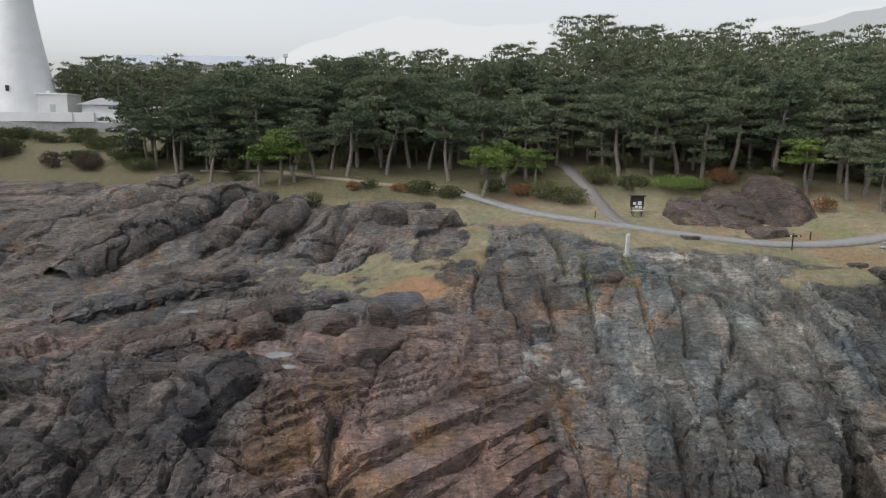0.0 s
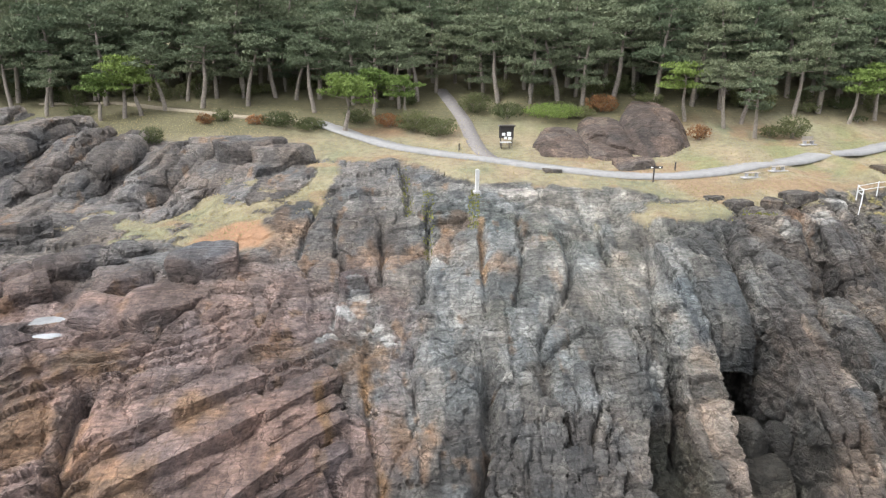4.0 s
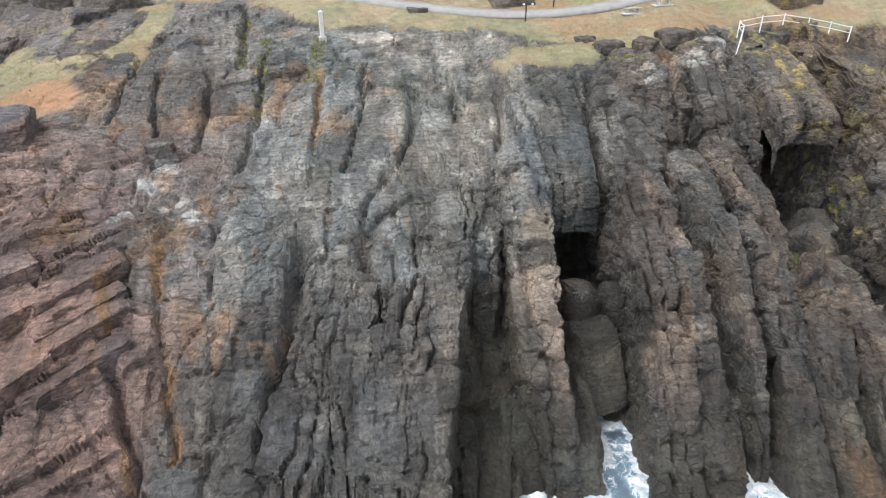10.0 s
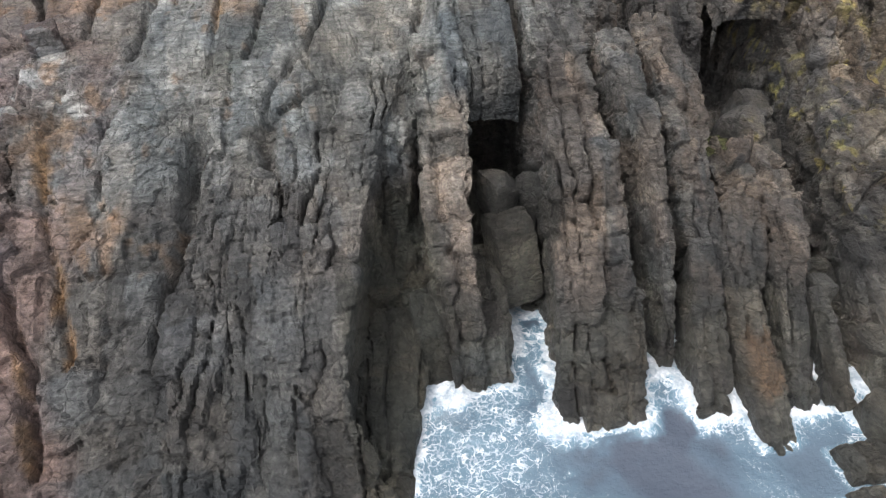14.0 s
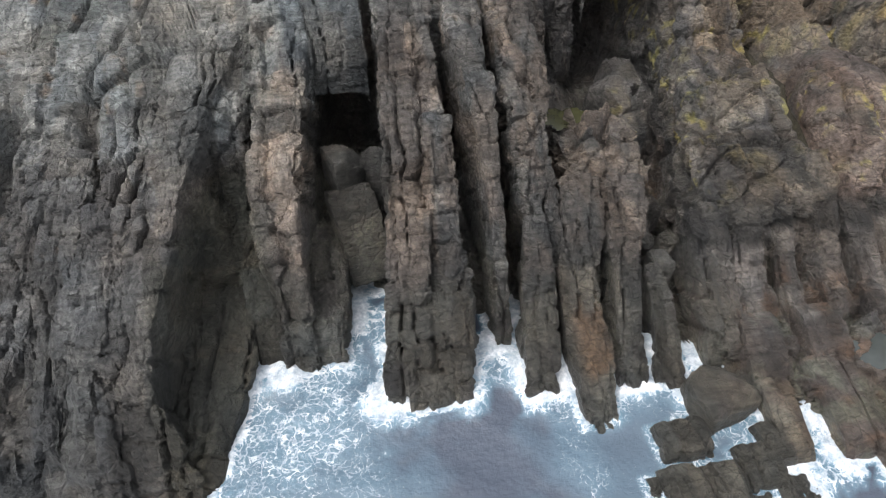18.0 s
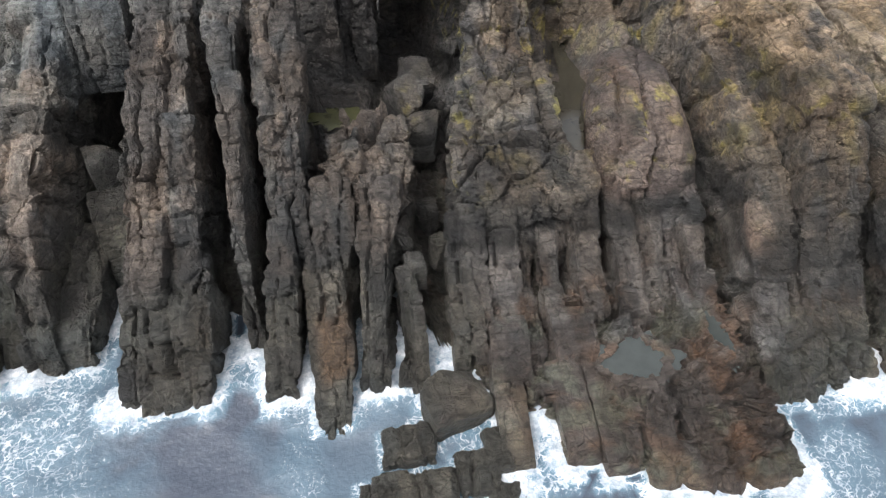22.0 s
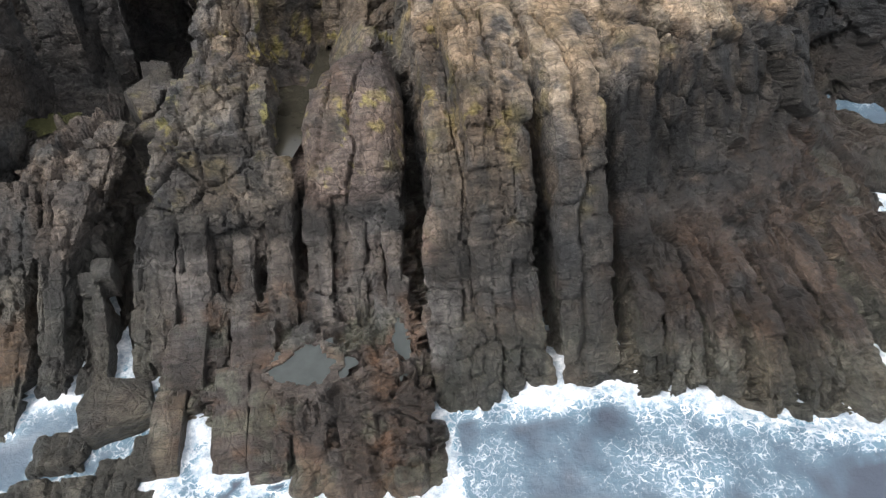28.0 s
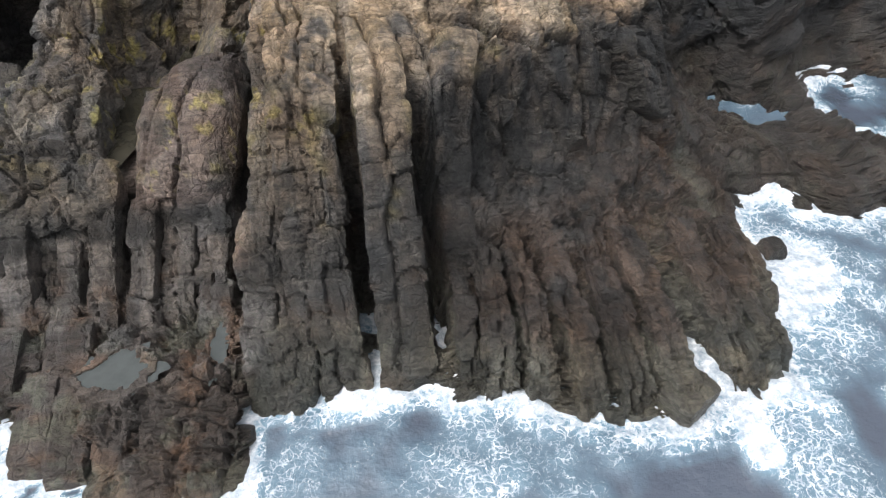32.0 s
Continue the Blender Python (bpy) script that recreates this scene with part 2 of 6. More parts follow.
ROCK = rock_material()
WHITE = plain("white_paint", (0.78, 0.79, 0.79), 0.6, 0.05, 0.6)
CONCRETE = plain("grey_concrete", (0.36, 0.36, 0.37), 0.85, 0.18, 1.2)
WOOD = plain("grey_timber", (0.3, 0.27, 0.24), 0.8, 0.25, 5)
DARK = plain("dark_painted_metal", (0.035, 0.03, 0.03), 0.5, 0.2, 4)
BARK = plain("pine_bark", (0.2, 0.175, 0.15), 0.9, 0.4, 4, 0, 0.05)


def leaf_material(name, colour, vary=0.45):
    m, n, l, b = mat(name, 0.6)
    r = n.new("ShaderNodeNewGeometry")
    o = n.new("ShaderNodeObjectInfo")
    c = ramp(n, l, r.outputs["Random Per Island"], [(0.0, tuple(v * (1 - vary) for v in colour)), (1.0, tuple(v * (1 + vary) for v in colour))])
    c = mixed(n, l, "MULTIPLY", 1.0, c, ramp(n, l, o.outputs["Random"], [(0.0, (0.7, 0.75, 0.7)), (1.0, (1.3, 1.2, 1.15))]))
    l.new(c, b.inputs["Base Color"])
    b.inputs["Specular IOR Level"].default_value = 0.12
    return m


NEEDLES = leaf_material("pine_needles", (0.125, 0.155, 0.1), 0.3)
SHRUB = leaf_material("shrub_leaves", (0.1, 0.115, 0.055), 0.35)
RUST = leaf_material("rusty_shrub_leaves", (0.2, 0.11, 0.055))
DRY = leaf_material("dry_grass_blades", (0.27, 0.24, 0.13), 0.18)


# ---- mesh helpers ----
def obj(name, verts, faces, material, parent=None, smooth_faces=True):
    me = bpy.data.meshes.new(name)
    me.from_pydata(verts if isinstance(verts, list) else verts.tolist(), [], faces if isinstance(faces, list) else faces.tolist())
    me.materials.append(material)
    if smooth_faces:
        me.polygons.foreach_set("use_smooth", np.ones(len(me.polygons), bool))
    ob = new(name, me)
    ob.parent = parent
    return ob


def part(name, bm, material, parent=None, label=""):
    me = bpy.data.meshes.new(name)
    bm.to_mesh(me)
    bm.free()
    me.materials.append(material)
    ob = new(name, me)
    ob.parent = parent
    if label:
        ob["label"] = label
    return ob


def grid_faces(nu, nv):
    i = np.arange(nu - 1)[:, None] * nv + np.arange(nv - 1)[None]
    i = i.ravel()
    return np.stack([i, i + nv, i + nv + 1, i + 1], 1)


def paint(ob, tint, wet):
    me = ob.data
    a = me.attributes.new("tint", "FLOAT_COLOR", "POINT")
    a.data.foreach_set("color", np.concatenate([np.clip(tint, 0, 1), np.ones((len(tint), 1))], 1).astype(np.float32).ravel())
    a = me.attributes.new("wet", "FLOAT", "POINT")
    a.data.foreach_set("value", wet.astype(np.float32))


def blend(base, colour, m):
    return base * (1 - m[:, None]) + np.array(colour) * m[:, None]


# rust-orange patches on the seaward slope: plan centre and reach
RUSTS = ((-10, 38, 4), (-5, 35, 3), (-1, 40, 2.5), (8, 46, 2), (1, 62, 4.5), (10, 57, 3), (15, 58, 2.5), (9, 44, 2.5), (11, 39, 2.2), (3, 46, 2.5), (46, 58, 2.6), (19, 55, 1.8), (-8, 43, 3), (17, 61, 2))


# pale ragged patches: plan centre, half length, half width
PALE_PATCHES = ((7.4, 49.6, 1.3, 0.8), (9.3, 47.6, 1.2, 0.7), (8.2, 51.4, 0.7, 0.7), (6.2, 47, 1.0, 0.5), (10.6, 46.2, 0.8, 0.5), (47.5, 57.2, 1.6, 0.9), (43.5, 55.8, 1.4, 0.7), (50, 58.9, 1.4, 0.9), (51.8, 60.6, 1.0, 0.8), (24, 66, 2.6, 0.9), (29, 67.4, 2, 0.7))


def rock_colours(p):
    """Base colour and wetness of bare rock by its place: red-brown tuff to the west, pale grey-green dikes, brown fins,
    ochre lichen to the east. Shade of the recess, gully, cave and undercut is put into the colour too.
    """
    x, y, z = p.T
    w = fbm(p * 0.16, 4, 60)
    v = fbm(p * np.array((0.9, 0.35, 0.35)), 4, 66)
    u = fbm(p * 0.7, 4, 68)
    c = np.tile(np.array((0.125, 0.12, 0.116)), (len(p), 1))
    upper = smooth(8, 12, z + 3 * w) * smooth(60, 45, x)
    c = blend(c, (0.17, 0.163, 0.158), upper)
    hue = fbm(p * 0.09, 3, 62)
    c = c * (1 + hue[:, None] * np.array((-0.08, 0.04, 0.1)))
    brown = smooth(70, 74, y) * smooth(22, 28, x)
    c = blend(c, (0.19, 0.15, 0.132), brown * 0.9)
    c = blend(c, (0.185, 0.168, 0.158), smooth(58, 66, y) * smooth(4, -4, x))
    red = smooth(11, 6, x + 9 * w + 0.15 * (y - 45)) * smooth(60, 48, y + 8 * w)
    c = blend(c, (0.262, 0.186, 0.168), red * 0.9)
    pale = smooth(70, 66, y) * smooth(8, 15, x + 5 * w) * smooth(40, 33, x + 4 * w) * smooth(8, 11, z + 3 * w)
    c = blend(c, (0.22, 0.228, 0.222), pale * 0.85)
    c = blend(c, (0.36, 0.368, 0.36), pale * smooth(0.05, 0.35, v + 0.6 * u) * 0.75)
    c = blend(c, (0.11, 0.125, 0.115), pale * smooth(0.1, 0.35, w - 0.5 * u) * 0.6)
    fins = smooth(27, 32, x) * smooth(56, 50, x) * smooth(17, 13, z + 3 * v) * smooth(4.5, 6, z + w)
    c = blend(c, (0.205, 0.172, 0.15), fins * smooth(-0.4, 0.1, v + w) * (0.6 + 0.25 * smooth(33, 36, x)))
    c = blend(c, (0.245, 0.205, 0.18), fins * smooth(0.1, 0.4, u) * 0.6)
    east = smooth(52, 60, x + 5 * w) * smooth(5.8, 9.0, z + 3 * w)
    c = blend(c, (0.2, 0.16, 0.122), east * smooth(-0.35, 0.25, v))
    c = blend(c, (0.14, 0.125, 0.112), east * smooth(0.0, 0.3, w - 0.3 * u) * 0.7)
    lich = smooth(52, 58, x) * smooth(6.3, 8.5, z + 2 * w) * smooth(0.12, 0.4, fbm(p * 0.55, 4, 70))
    c = blend(c, (0.29, 0.24, 0.1), lich * 0.5)
    soil = smooth(66, 74, x) * smooth(12.6, 14.2, z + 1.5 * w)
    c = blend(c, (0.35, 0.275, 0.19), soil * smooth(-0.35, 0.05, v) * 0.9)
    # eastern face below its crest: dark rock with the steep face's shade put in
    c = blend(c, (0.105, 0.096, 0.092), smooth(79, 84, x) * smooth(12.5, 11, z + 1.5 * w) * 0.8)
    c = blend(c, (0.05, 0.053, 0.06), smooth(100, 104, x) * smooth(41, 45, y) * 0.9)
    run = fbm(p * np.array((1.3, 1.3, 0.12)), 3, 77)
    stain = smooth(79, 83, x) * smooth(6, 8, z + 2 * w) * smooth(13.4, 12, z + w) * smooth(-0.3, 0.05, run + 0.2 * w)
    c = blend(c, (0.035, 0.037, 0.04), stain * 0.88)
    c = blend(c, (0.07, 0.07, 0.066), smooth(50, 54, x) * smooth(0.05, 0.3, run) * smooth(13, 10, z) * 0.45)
    shelf = smooth(50, 56, x) * smooth(4.2, 2.6, z + 1.2 * w)
    c = blend(c, (0.15, 0.122, 0.108), shelf * 0.85)
    c = blend(c, (0.2, 0.198, 0.16), shelf * smooth(0.0, 0.2, u) * 0.9)
    c = blend(c, (0.24, 0.145, 0.095), shelf * smooth(0.06, 0.26, fbm(p * 0.5, 4, 73)) * 0.55)
    ragged = 1.3 * fbm(p * 1.4, 4, 79)
    for ax, ay, a, b in PALE_PATCHES:
        m = smooth(1.0, 0.75, np.hypot((x - ax) / a, (y - ay) / b) + ragged)
        c = blend(c, (0.52, 0.515, 0.5), m * 0.8)
    for ax, ay, r in RUSTS:
        m = smooth(1.0, 0.2, np.hypot(x - ax, (y - ay) * 1.2) / r + 1.1 * v + 0.6 * u)
        c = blend(c, (0.31, 0.195, 0.12), m * (0.85 if ax < 1 and ay < 50 else 0.6))
    # scattered rust and yellow lichen along the joints of the open slope
    m = smooth(30, 20, x) * smooth(0.28, 0.42, fbm(p * np.array((0.8, 0.4, 0.4)), 4, 74)) * smooth(7, 9, z)
    c = blend(c, (0.27, 0.17, 0.1), m * 0.55)
    seam = np.minimum(near_line(x + 0.6 * u, y, ((6.2, 42), (7.7, 35.8), (8.9, 29))), near_line(x + 0.6 * u, y, ((8.7, 44), (9.9, 37.4), (10.6, 33))))
    seam = np.minimum(seam, near_line(x + 0.6 * u, y, ((18.8, 61), (18.1, 53))))
    c = blend(c, (0.33, 0.2, 0.1), smooth(0.5, 0.1, seam) * smooth(-0.15, 0.1, w + v) * 0.8)
    # the band that the spray keeps wet, with a sharp upper line
    wet = smooth(5.9, 5.2, z + 0.9 * w + 0.5 * v) * smooth(44, 52, x)
    wet = np.maximum(wet, 0.8 * smooth(7.0, 4.0, z + 2 * w) * smooth(9, 16, x))
    wet = np.maximum(wet, smooth(1.6, 0.6, z + w))
    # recess wall: dark olive rock with part of its shade in the colour
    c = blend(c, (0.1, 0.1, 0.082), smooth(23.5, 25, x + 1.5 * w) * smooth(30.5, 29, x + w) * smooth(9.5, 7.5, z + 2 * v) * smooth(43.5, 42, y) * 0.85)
    # gully walls: dark rock and the hollow's shade in one colour
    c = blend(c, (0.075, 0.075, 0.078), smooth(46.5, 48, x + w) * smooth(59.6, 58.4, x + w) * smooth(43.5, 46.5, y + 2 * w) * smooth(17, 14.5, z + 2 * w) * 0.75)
    c = blend(c, (0.12, 0.117, 0.118), smooth(-9.5, -13, x + 4 * w) * smooth(50, 46, y) * 0.85)
    lvl = z + 0.8 * w
    c = blend(c, (0.24, 0.226, 0.22), smooth(50, 54, x) * smooth(5.3, 4.9, lvl) * smooth(1.4, 2.4, lvl) * smooth(-0.45, 0.05, u + v) * smooth(74, 71, x) * 0.85)
    # dark band below the overhangs: wet rock plus the undercut's painted shade
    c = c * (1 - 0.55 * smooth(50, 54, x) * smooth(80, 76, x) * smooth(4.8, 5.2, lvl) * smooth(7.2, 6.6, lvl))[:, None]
    c = blend(c, (0.48, 0.39, 0.3), smooth(70, 76, x) * smooth(103, 100, x) * smooth(12, 13.4, z + 1.5 * w) * smooth(-0.15, 0.2, u) * 0.8)
    c = blend(c, (0.15, 0.1, 0.072), smooth(72, 78, x) * smooth(8, 6, z) * smooth(2, 3, z) * smooth(0.05, 0.3, fbm(p * 0.45, 4, 76)) * 0.5)
    # the same eastern face deepened once more, shade held in the colour
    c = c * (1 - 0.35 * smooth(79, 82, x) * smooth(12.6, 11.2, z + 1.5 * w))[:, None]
    c = blend(c, (0.09, 0.085, 0.082), smooth(101, 104, x) * smooth(6, 4, z) * 0.6)
    # cave inside and its blocks: shade painted as a near-black colour
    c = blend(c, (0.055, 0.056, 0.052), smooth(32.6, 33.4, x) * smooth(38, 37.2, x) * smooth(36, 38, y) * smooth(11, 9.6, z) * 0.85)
    c = blend(c, (0.24, 0.235, 0.2), smooth(46, 47.5, x) * smooth(57.4, 56, x) * smooth(26.5, 25.5, y) * smooth(1.6, 1.2, z) * 0.7)
    c = blend(c, (0.2, 0.155, 0.138), smooth(63.6, 65, x + 0.5 * w) * smooth(72, 71.5, x) * smooth(5.6, 6.6, lvl) * smooth(49, 45, y) * smooth(-0.5, 0.0, u + w) * 0.8)
    c = blend(c, (0.17, 0.155, 0.135), smooth(53.6, 55, x) * smooth(64, 63, x) * smooth(5.6, 7, lvl) * smooth(50, 46, y) * smooth(-0.2, 0.25, w + v) * 0.6)
    c = blend(c, (0.165, 0.165, 0.145), smooth(70, 73, x) * smooth(84, 82, x) * smooth(4, 2.4, lvl) * 0.7)
    c = blend(c, (0.15, 0.11, 0.09), smooth(84, 88, x) * smooth(103, 100, x) * smooth(6.5, 5, lvl) * smooth(2, 3, lvl) * smooth(-0.25, 0.15, u) * 0.7)
    c = blend(c, (0.185, 0.182, 0.155), smooth(80, 83, x) * smooth(104, 102, x) * smooth(3.4, 2.2, lvl) * 0.85)
    speck = smooth(0.22, 0.36, fbm(p * 1.3, 4, 71)) * smooth(-0.1, 0.2, fbm(p * 0.25, 2, 72))
    c = blend(c, (0.4, 0.35, 0.11), smooth(53, 55, x) * smooth(78, 75, x) * smooth(6, 7, lvl) * speck * 0.7)
    c = blend(c, (0.13, 0.14, 0.16), smooth(2.9, 2.1, np.hypot(x + 4.2, y - 56.2)) * 0.85)
    # cave roof slab: blue-grey rock, deepened for the shade it hangs in
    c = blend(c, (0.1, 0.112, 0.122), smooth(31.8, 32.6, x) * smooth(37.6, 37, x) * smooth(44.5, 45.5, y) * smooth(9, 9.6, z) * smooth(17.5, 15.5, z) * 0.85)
    c = blend(c, (0.162, 0.16, 0.142), smooth(29, 31, x) * smooth(57, 55, x) * smooth(5.4, 4.2, lvl) * smooth(-0.5, 0.0, u) * 0.75)
    c = blend(c, (0.2, 0.125, 0.075), smooth(46, 47, x) * smooth(49, 48, x) * smooth(3.6, 3, z) * smooth(1.2, 1.6, z) * 0.7)
    block = jointed(p, 1.0, 1.15, 3, ids=True)
    tone = hash3(block, block, block, 13)[:, None] - 0.5
    c = c * (0.62 + 0.76 * hash3(block, block, block, 12))[:, None] * (1 + tone * np.array((0.11, 0.01, -0.08)))
    c = c * (1 + fbm(p * 0.4, 3, 78)[:, None] * np.array((0.15, 0.04, -0.06)))
    c = c * (1 + smooth(18, 30, x)[:, None] * np.array((0.035, 0.0, -0.045)))
    c = c * (1 - 0.2 * smooth(33, 39, x) * smooth(54, 51, x))[:, None]
    c = 0.68 * c * (1 - 0.29 * wet[:, None])
    return c, wet


# hollows that hold still water: plan centre, level, half length, half width
BASINS = ((63.9, 25.5, 1.85, 1.35, 1.25), (69.2, 26.6, 1.75, 0.42, 1.8))


def hollow(p, rim):
    """Sinks rock below the level of the pools, and lifts the bare ground to a rim round them."""
    wob = 1.1 * fbm(p * 0.75, 3, 95)
    for ax, ay, level, a, b in BASINS:
        d = np.hypot((p[:, 0] - ax) / a, (p[:, 1] - ay) / b) + wob
        p[:, 2] = np.where((d < 1) & (p[:, 2] < level + 1.6), np.minimum(p[:, 2], level - 0.12), p[:, 2])
        if rim:
            p[:, 2] = np.where((d >= 1) & (d < 1.7), np.maximum(p[:, 2], level + 0.08), p[:, 2])
    return p


# ---- the ground: sections across the coast, west to east, each from the sea bed up to the wooded hill ----
SECTIONS = []


def section(x, *knots):
    SECTIONS.append((x, knots))


section(-3000, (12, -4), (24, 6), (38, 13), (50, 15), (62, 15), (74, 17), (84, 20), (92, 22), (112, 27), (150, 33), (420, 46), (4500, 46))
section(-80, (12, -4), (24, 6), (38, 13), (50, 15), (62, 15), (74, 17), (84, 20), (92, 22), (112, 27), (150, 33), (420, 46), (4500, 46))
section(-42, (14, -4), (24, 6), (36, 12.5), (48, 14.5), (58, 14.5), (75, 15.5), (83, 20), (97, 23), (114, 26), (150, 33), (420, 46), (4500, 46))
section(-15, (15, -4), (24, 6), (35, 12), (41.5, 15.6), (47, 13.8), (62, 16), (76, 17), (83, 21), (95, 24), (150, 37), (420, 46), (4500, 46))
section(0, (15, -4), (24, 3), (34, 9.3), (42, 12.2), (52, 14.7), (57, 15.4), (64, 17.6), (72, 19.6), (88, 22.5), (150, 37), (420, 46), (4500, 46))
section(12, (19, -4), (25, 1), (31, 5), (38.5, 9.8), (42, 12), (52, 14.8), (58, 16), (66, 19.4), (86, 22.5), (150, 37), (420, 46), (4500, 46))
section(20, (19, -4), (24.5, 0.6), (30, 4), (38, 8.9), (44.5, 12.2), (49, 13.7), (59.8, 18), (66, 19.7), (84, 22.2), (150, 38), (420, 46), (4500, 46))
section(24.5, (24, -4), (28, -2), (33, 0), (37, 3.5), (42, 10.6), (48, 13.8), (58, 17.6), (66, 19.6), (84, 22), (150, 39), (420, 46), (4500, 46))
section(28, (25, -4), (31, -1.2), (33.6, 0.6), (37, 2.4), (41.4, 5.2), (42.6, 10.2), (48, 13.2), (66, 19.5), (83, 22), (150, 45), (420, 46), (4500, 46))
section(31.4, (28, -4), (32, -1.2), (34.6, 1), (39, 3), (45, 6), (46.6, 11), (50, 14), (66, 19.5), (83, 22), (150, 45), (420, 46), (4500, 46))
section(35, (29, -4), (37, -1.6), (39.8, 0.5), (51, 3.2), (51.6, 12), (52.2, 16.4), (56, 17.8), (66, 19.5), (82, 21.7), (150, 43), (420, 46), (4500, 46))
section(43, (28, -4), (32.4, -1.4), (36, 0.9), (46.5, 5), (48.6, 12.5), (51.5, 16.4), (56, 18.2), (66, 19.9), (82, 22.3), (150, 43), (420, 46), (4500, 46))
section(51, (26, -4), (30, -2), (38, 2), (42, 5.6), (51, 6.8), (56.4, 7.6), (57.2, 18.4), (66, 20.7), (82, 23), (150, 43), (420, 46), (4500, 46))
section(54.5, (20, -4), (23, -1.6), (27, -0.4), (32, 0.5), (40, 1.6), (48, 3.4), (58, 7.2), (59.5, 19), (82, 23), (150, 43), (420, 46), (4500, 46))
section(57.3, (19.8, -4), (22.6, -0.5), (24.8, 1), (29, 1.7), (38, 1.6), (50, 5), (59.3, 8), (60.4, 19.4), (82, 23), (150, 43), (420, 46), (4500, 46))
section(59.4, (19.6, -4), (22.4, 0.1), (24.6, 1.3), (29, 1.9), (36, 1.5), (52, 7.0), (56, 17.6), (66, 21.2), (82, 23), (150, 43), (420, 46), (4500, 46))
section(63.8, (16.8, -4), (19.8, 0.3), (23.4, 1.6), (28, 2.1), (34, 2.6), (36.5, 6.6), (48.5, 7.0), (54, 16.6), (82, 23), (150, 43), (420, 46), (4500, 46))
section(67, (15.6, -4), (18.6, 0.4), (23, 1.6), (28, 2.3), (35, 3.6), (37.5, 6.6), (51.5, 7.1), (56, 17.6), (82, 23), (150, 43), (420, 46), (4500, 46))
section(70.3, (15.4, -4), (18.1, 0.4), (22.5, 1.6), (27, 2.2), (35, 3.7), (38.5, 8), (51, 11), (58, 18.4), (82, 23), (150, 43), (420, 46), (4500, 46))
section(71.2, (18, -4), (21, -1.5), (23.6, -0.6), (28.5, 0.6), (36, 2), (44, 5), (51.5, 12), (60, 19), (82, 23), (150, 43), (420, 46), (4500, 46))
section(72.4, (18, -4), (21, -2), (23.6, -1.4), (28.5, -0.4), (37, 1.4), (45, 5.5), (52, 13), (60, 19), (82, 23), (150, 43), (420, 46), (4500, 46))
section(74, (19, -4), (21.5, -2), (24, -1), (29, 0.5), (36, 4), (42, 12), (50, 17), (66, 21.4), (82, 23), (150, 43), (420, 46), (4500, 46))
section(78, (19, -4), (21.5, -2), (24, -1), (28, 0.5), (31.5, 5), (37, 13), (46, 16.4), (66, 21), (82, 23), (150, 43), (420, 46), (4500, 46))
section(83, (17, -4), (20.6, 0.3), (22.5, 1.9), (26.5, 4), (30.5, 7.5), (32.2, 13), (40, 15.8), (66, 21), (82, 23), (150, 43), (420, 46), (4500, 46))
section(87, (16, -4), (19.2, 0.3), (21.5, 1.7), (27, 4), (33, 7.5), (35, 12.6), (41, 15), (66, 21), (82, 23), (150, 43), (420, 46), (4500, 46))
section(91, (14.5, -4), (17.7, 0.3), (20.5, 1.9), (27, 4.2), (34, 7.5), (36.5, 12.6), (42, 15), (66, 21), (82, 23), (150, 43), (420, 46), (4500, 46))
section(94, (14, -4), (17.2, 0.3), (20, 1.9), (26, 4), (34.5, 7), (37.3, 12.4), (43, 14.6), (66, 21), (82, 23), (150, 43), (420, 46), (4500, 46))
section(96.3, (14, -4), (19.4, -0.8), (22, 0.6), (27, 3.4), (35, 6.2), (38, 12), (43, 14.3), (66, 21), (82, 23), (150, 43), (420, 46), (4500, 46))
section(98.5, (14, -4), (17.8, 0.6), (20.5, 1.9), (26, 3), (35.5, 5.6), (38.5, 11), (43, 14), (66, 21), (82, 23), (150, 43), (420, 46), (4500, 46))
section(100.8, (14.4, -4), (19, 0.6), (21, 1.6), (27, 2.3), (36, 4.4), (39.5, 10), (43.5, 13.6), (66, 21), (82, 23), (150, 43), (420, 46), (4500, 46))
section(102.6, (18, -4), (23, -0.5), (26, 0.6), (29, 1.5), (37, 3.5), (43, 6), (47, 12), (66, 20), (82, 23), (150, 43), (420, 46), (4500, 46))
section(105.6, (22, -4), (30, -2), (33.4, 0.2), (35, 2), (39.5, 2.8), (43, 3), (48, 5), (51, 13), (82, 23), (150, 43), (420, 46), (4500, 46))
section(109, (24, -4), (32.6, -1), (36, 1.2), (37.5, 2.4), (38.5, 2.6), (43, 1.4), (49, 1.2), (51.5, 14), (82, 23), (150, 43), (420, 46), (4500, 46))
section(113.5, (22, -4), (29, -1), (31.6, 1.6), (34, 2.7), (39, 2), (43, -0.4), (44.6, -0.4), (51, 14), (82, 23), (150, 43), (420, 46), (4500, 46))
section(118, (22, -4), (29.6, -1), (32, 1.7), (35, 2.6), (39.5, 2), (43.4, 1), (47.5, 1), (50.5, 14), (82, 23), (150, 43), (420, 46), (4500, 46))
section(122, (24, -4), (30, -1), (33, 1.8), (36, 2), (40, -0.6), (46, -1), (50, 2), (54, 15), (82, 23), (150, 43), (420, 46), (4500, 46))
section(3000, (24, -4), (30, -1), (33, 1.8), (36, 2), (40, -0.6), (46, -1), (50, 2), (54, 15), (82, 23), (150, 43), (420, 46), (4500, 46))

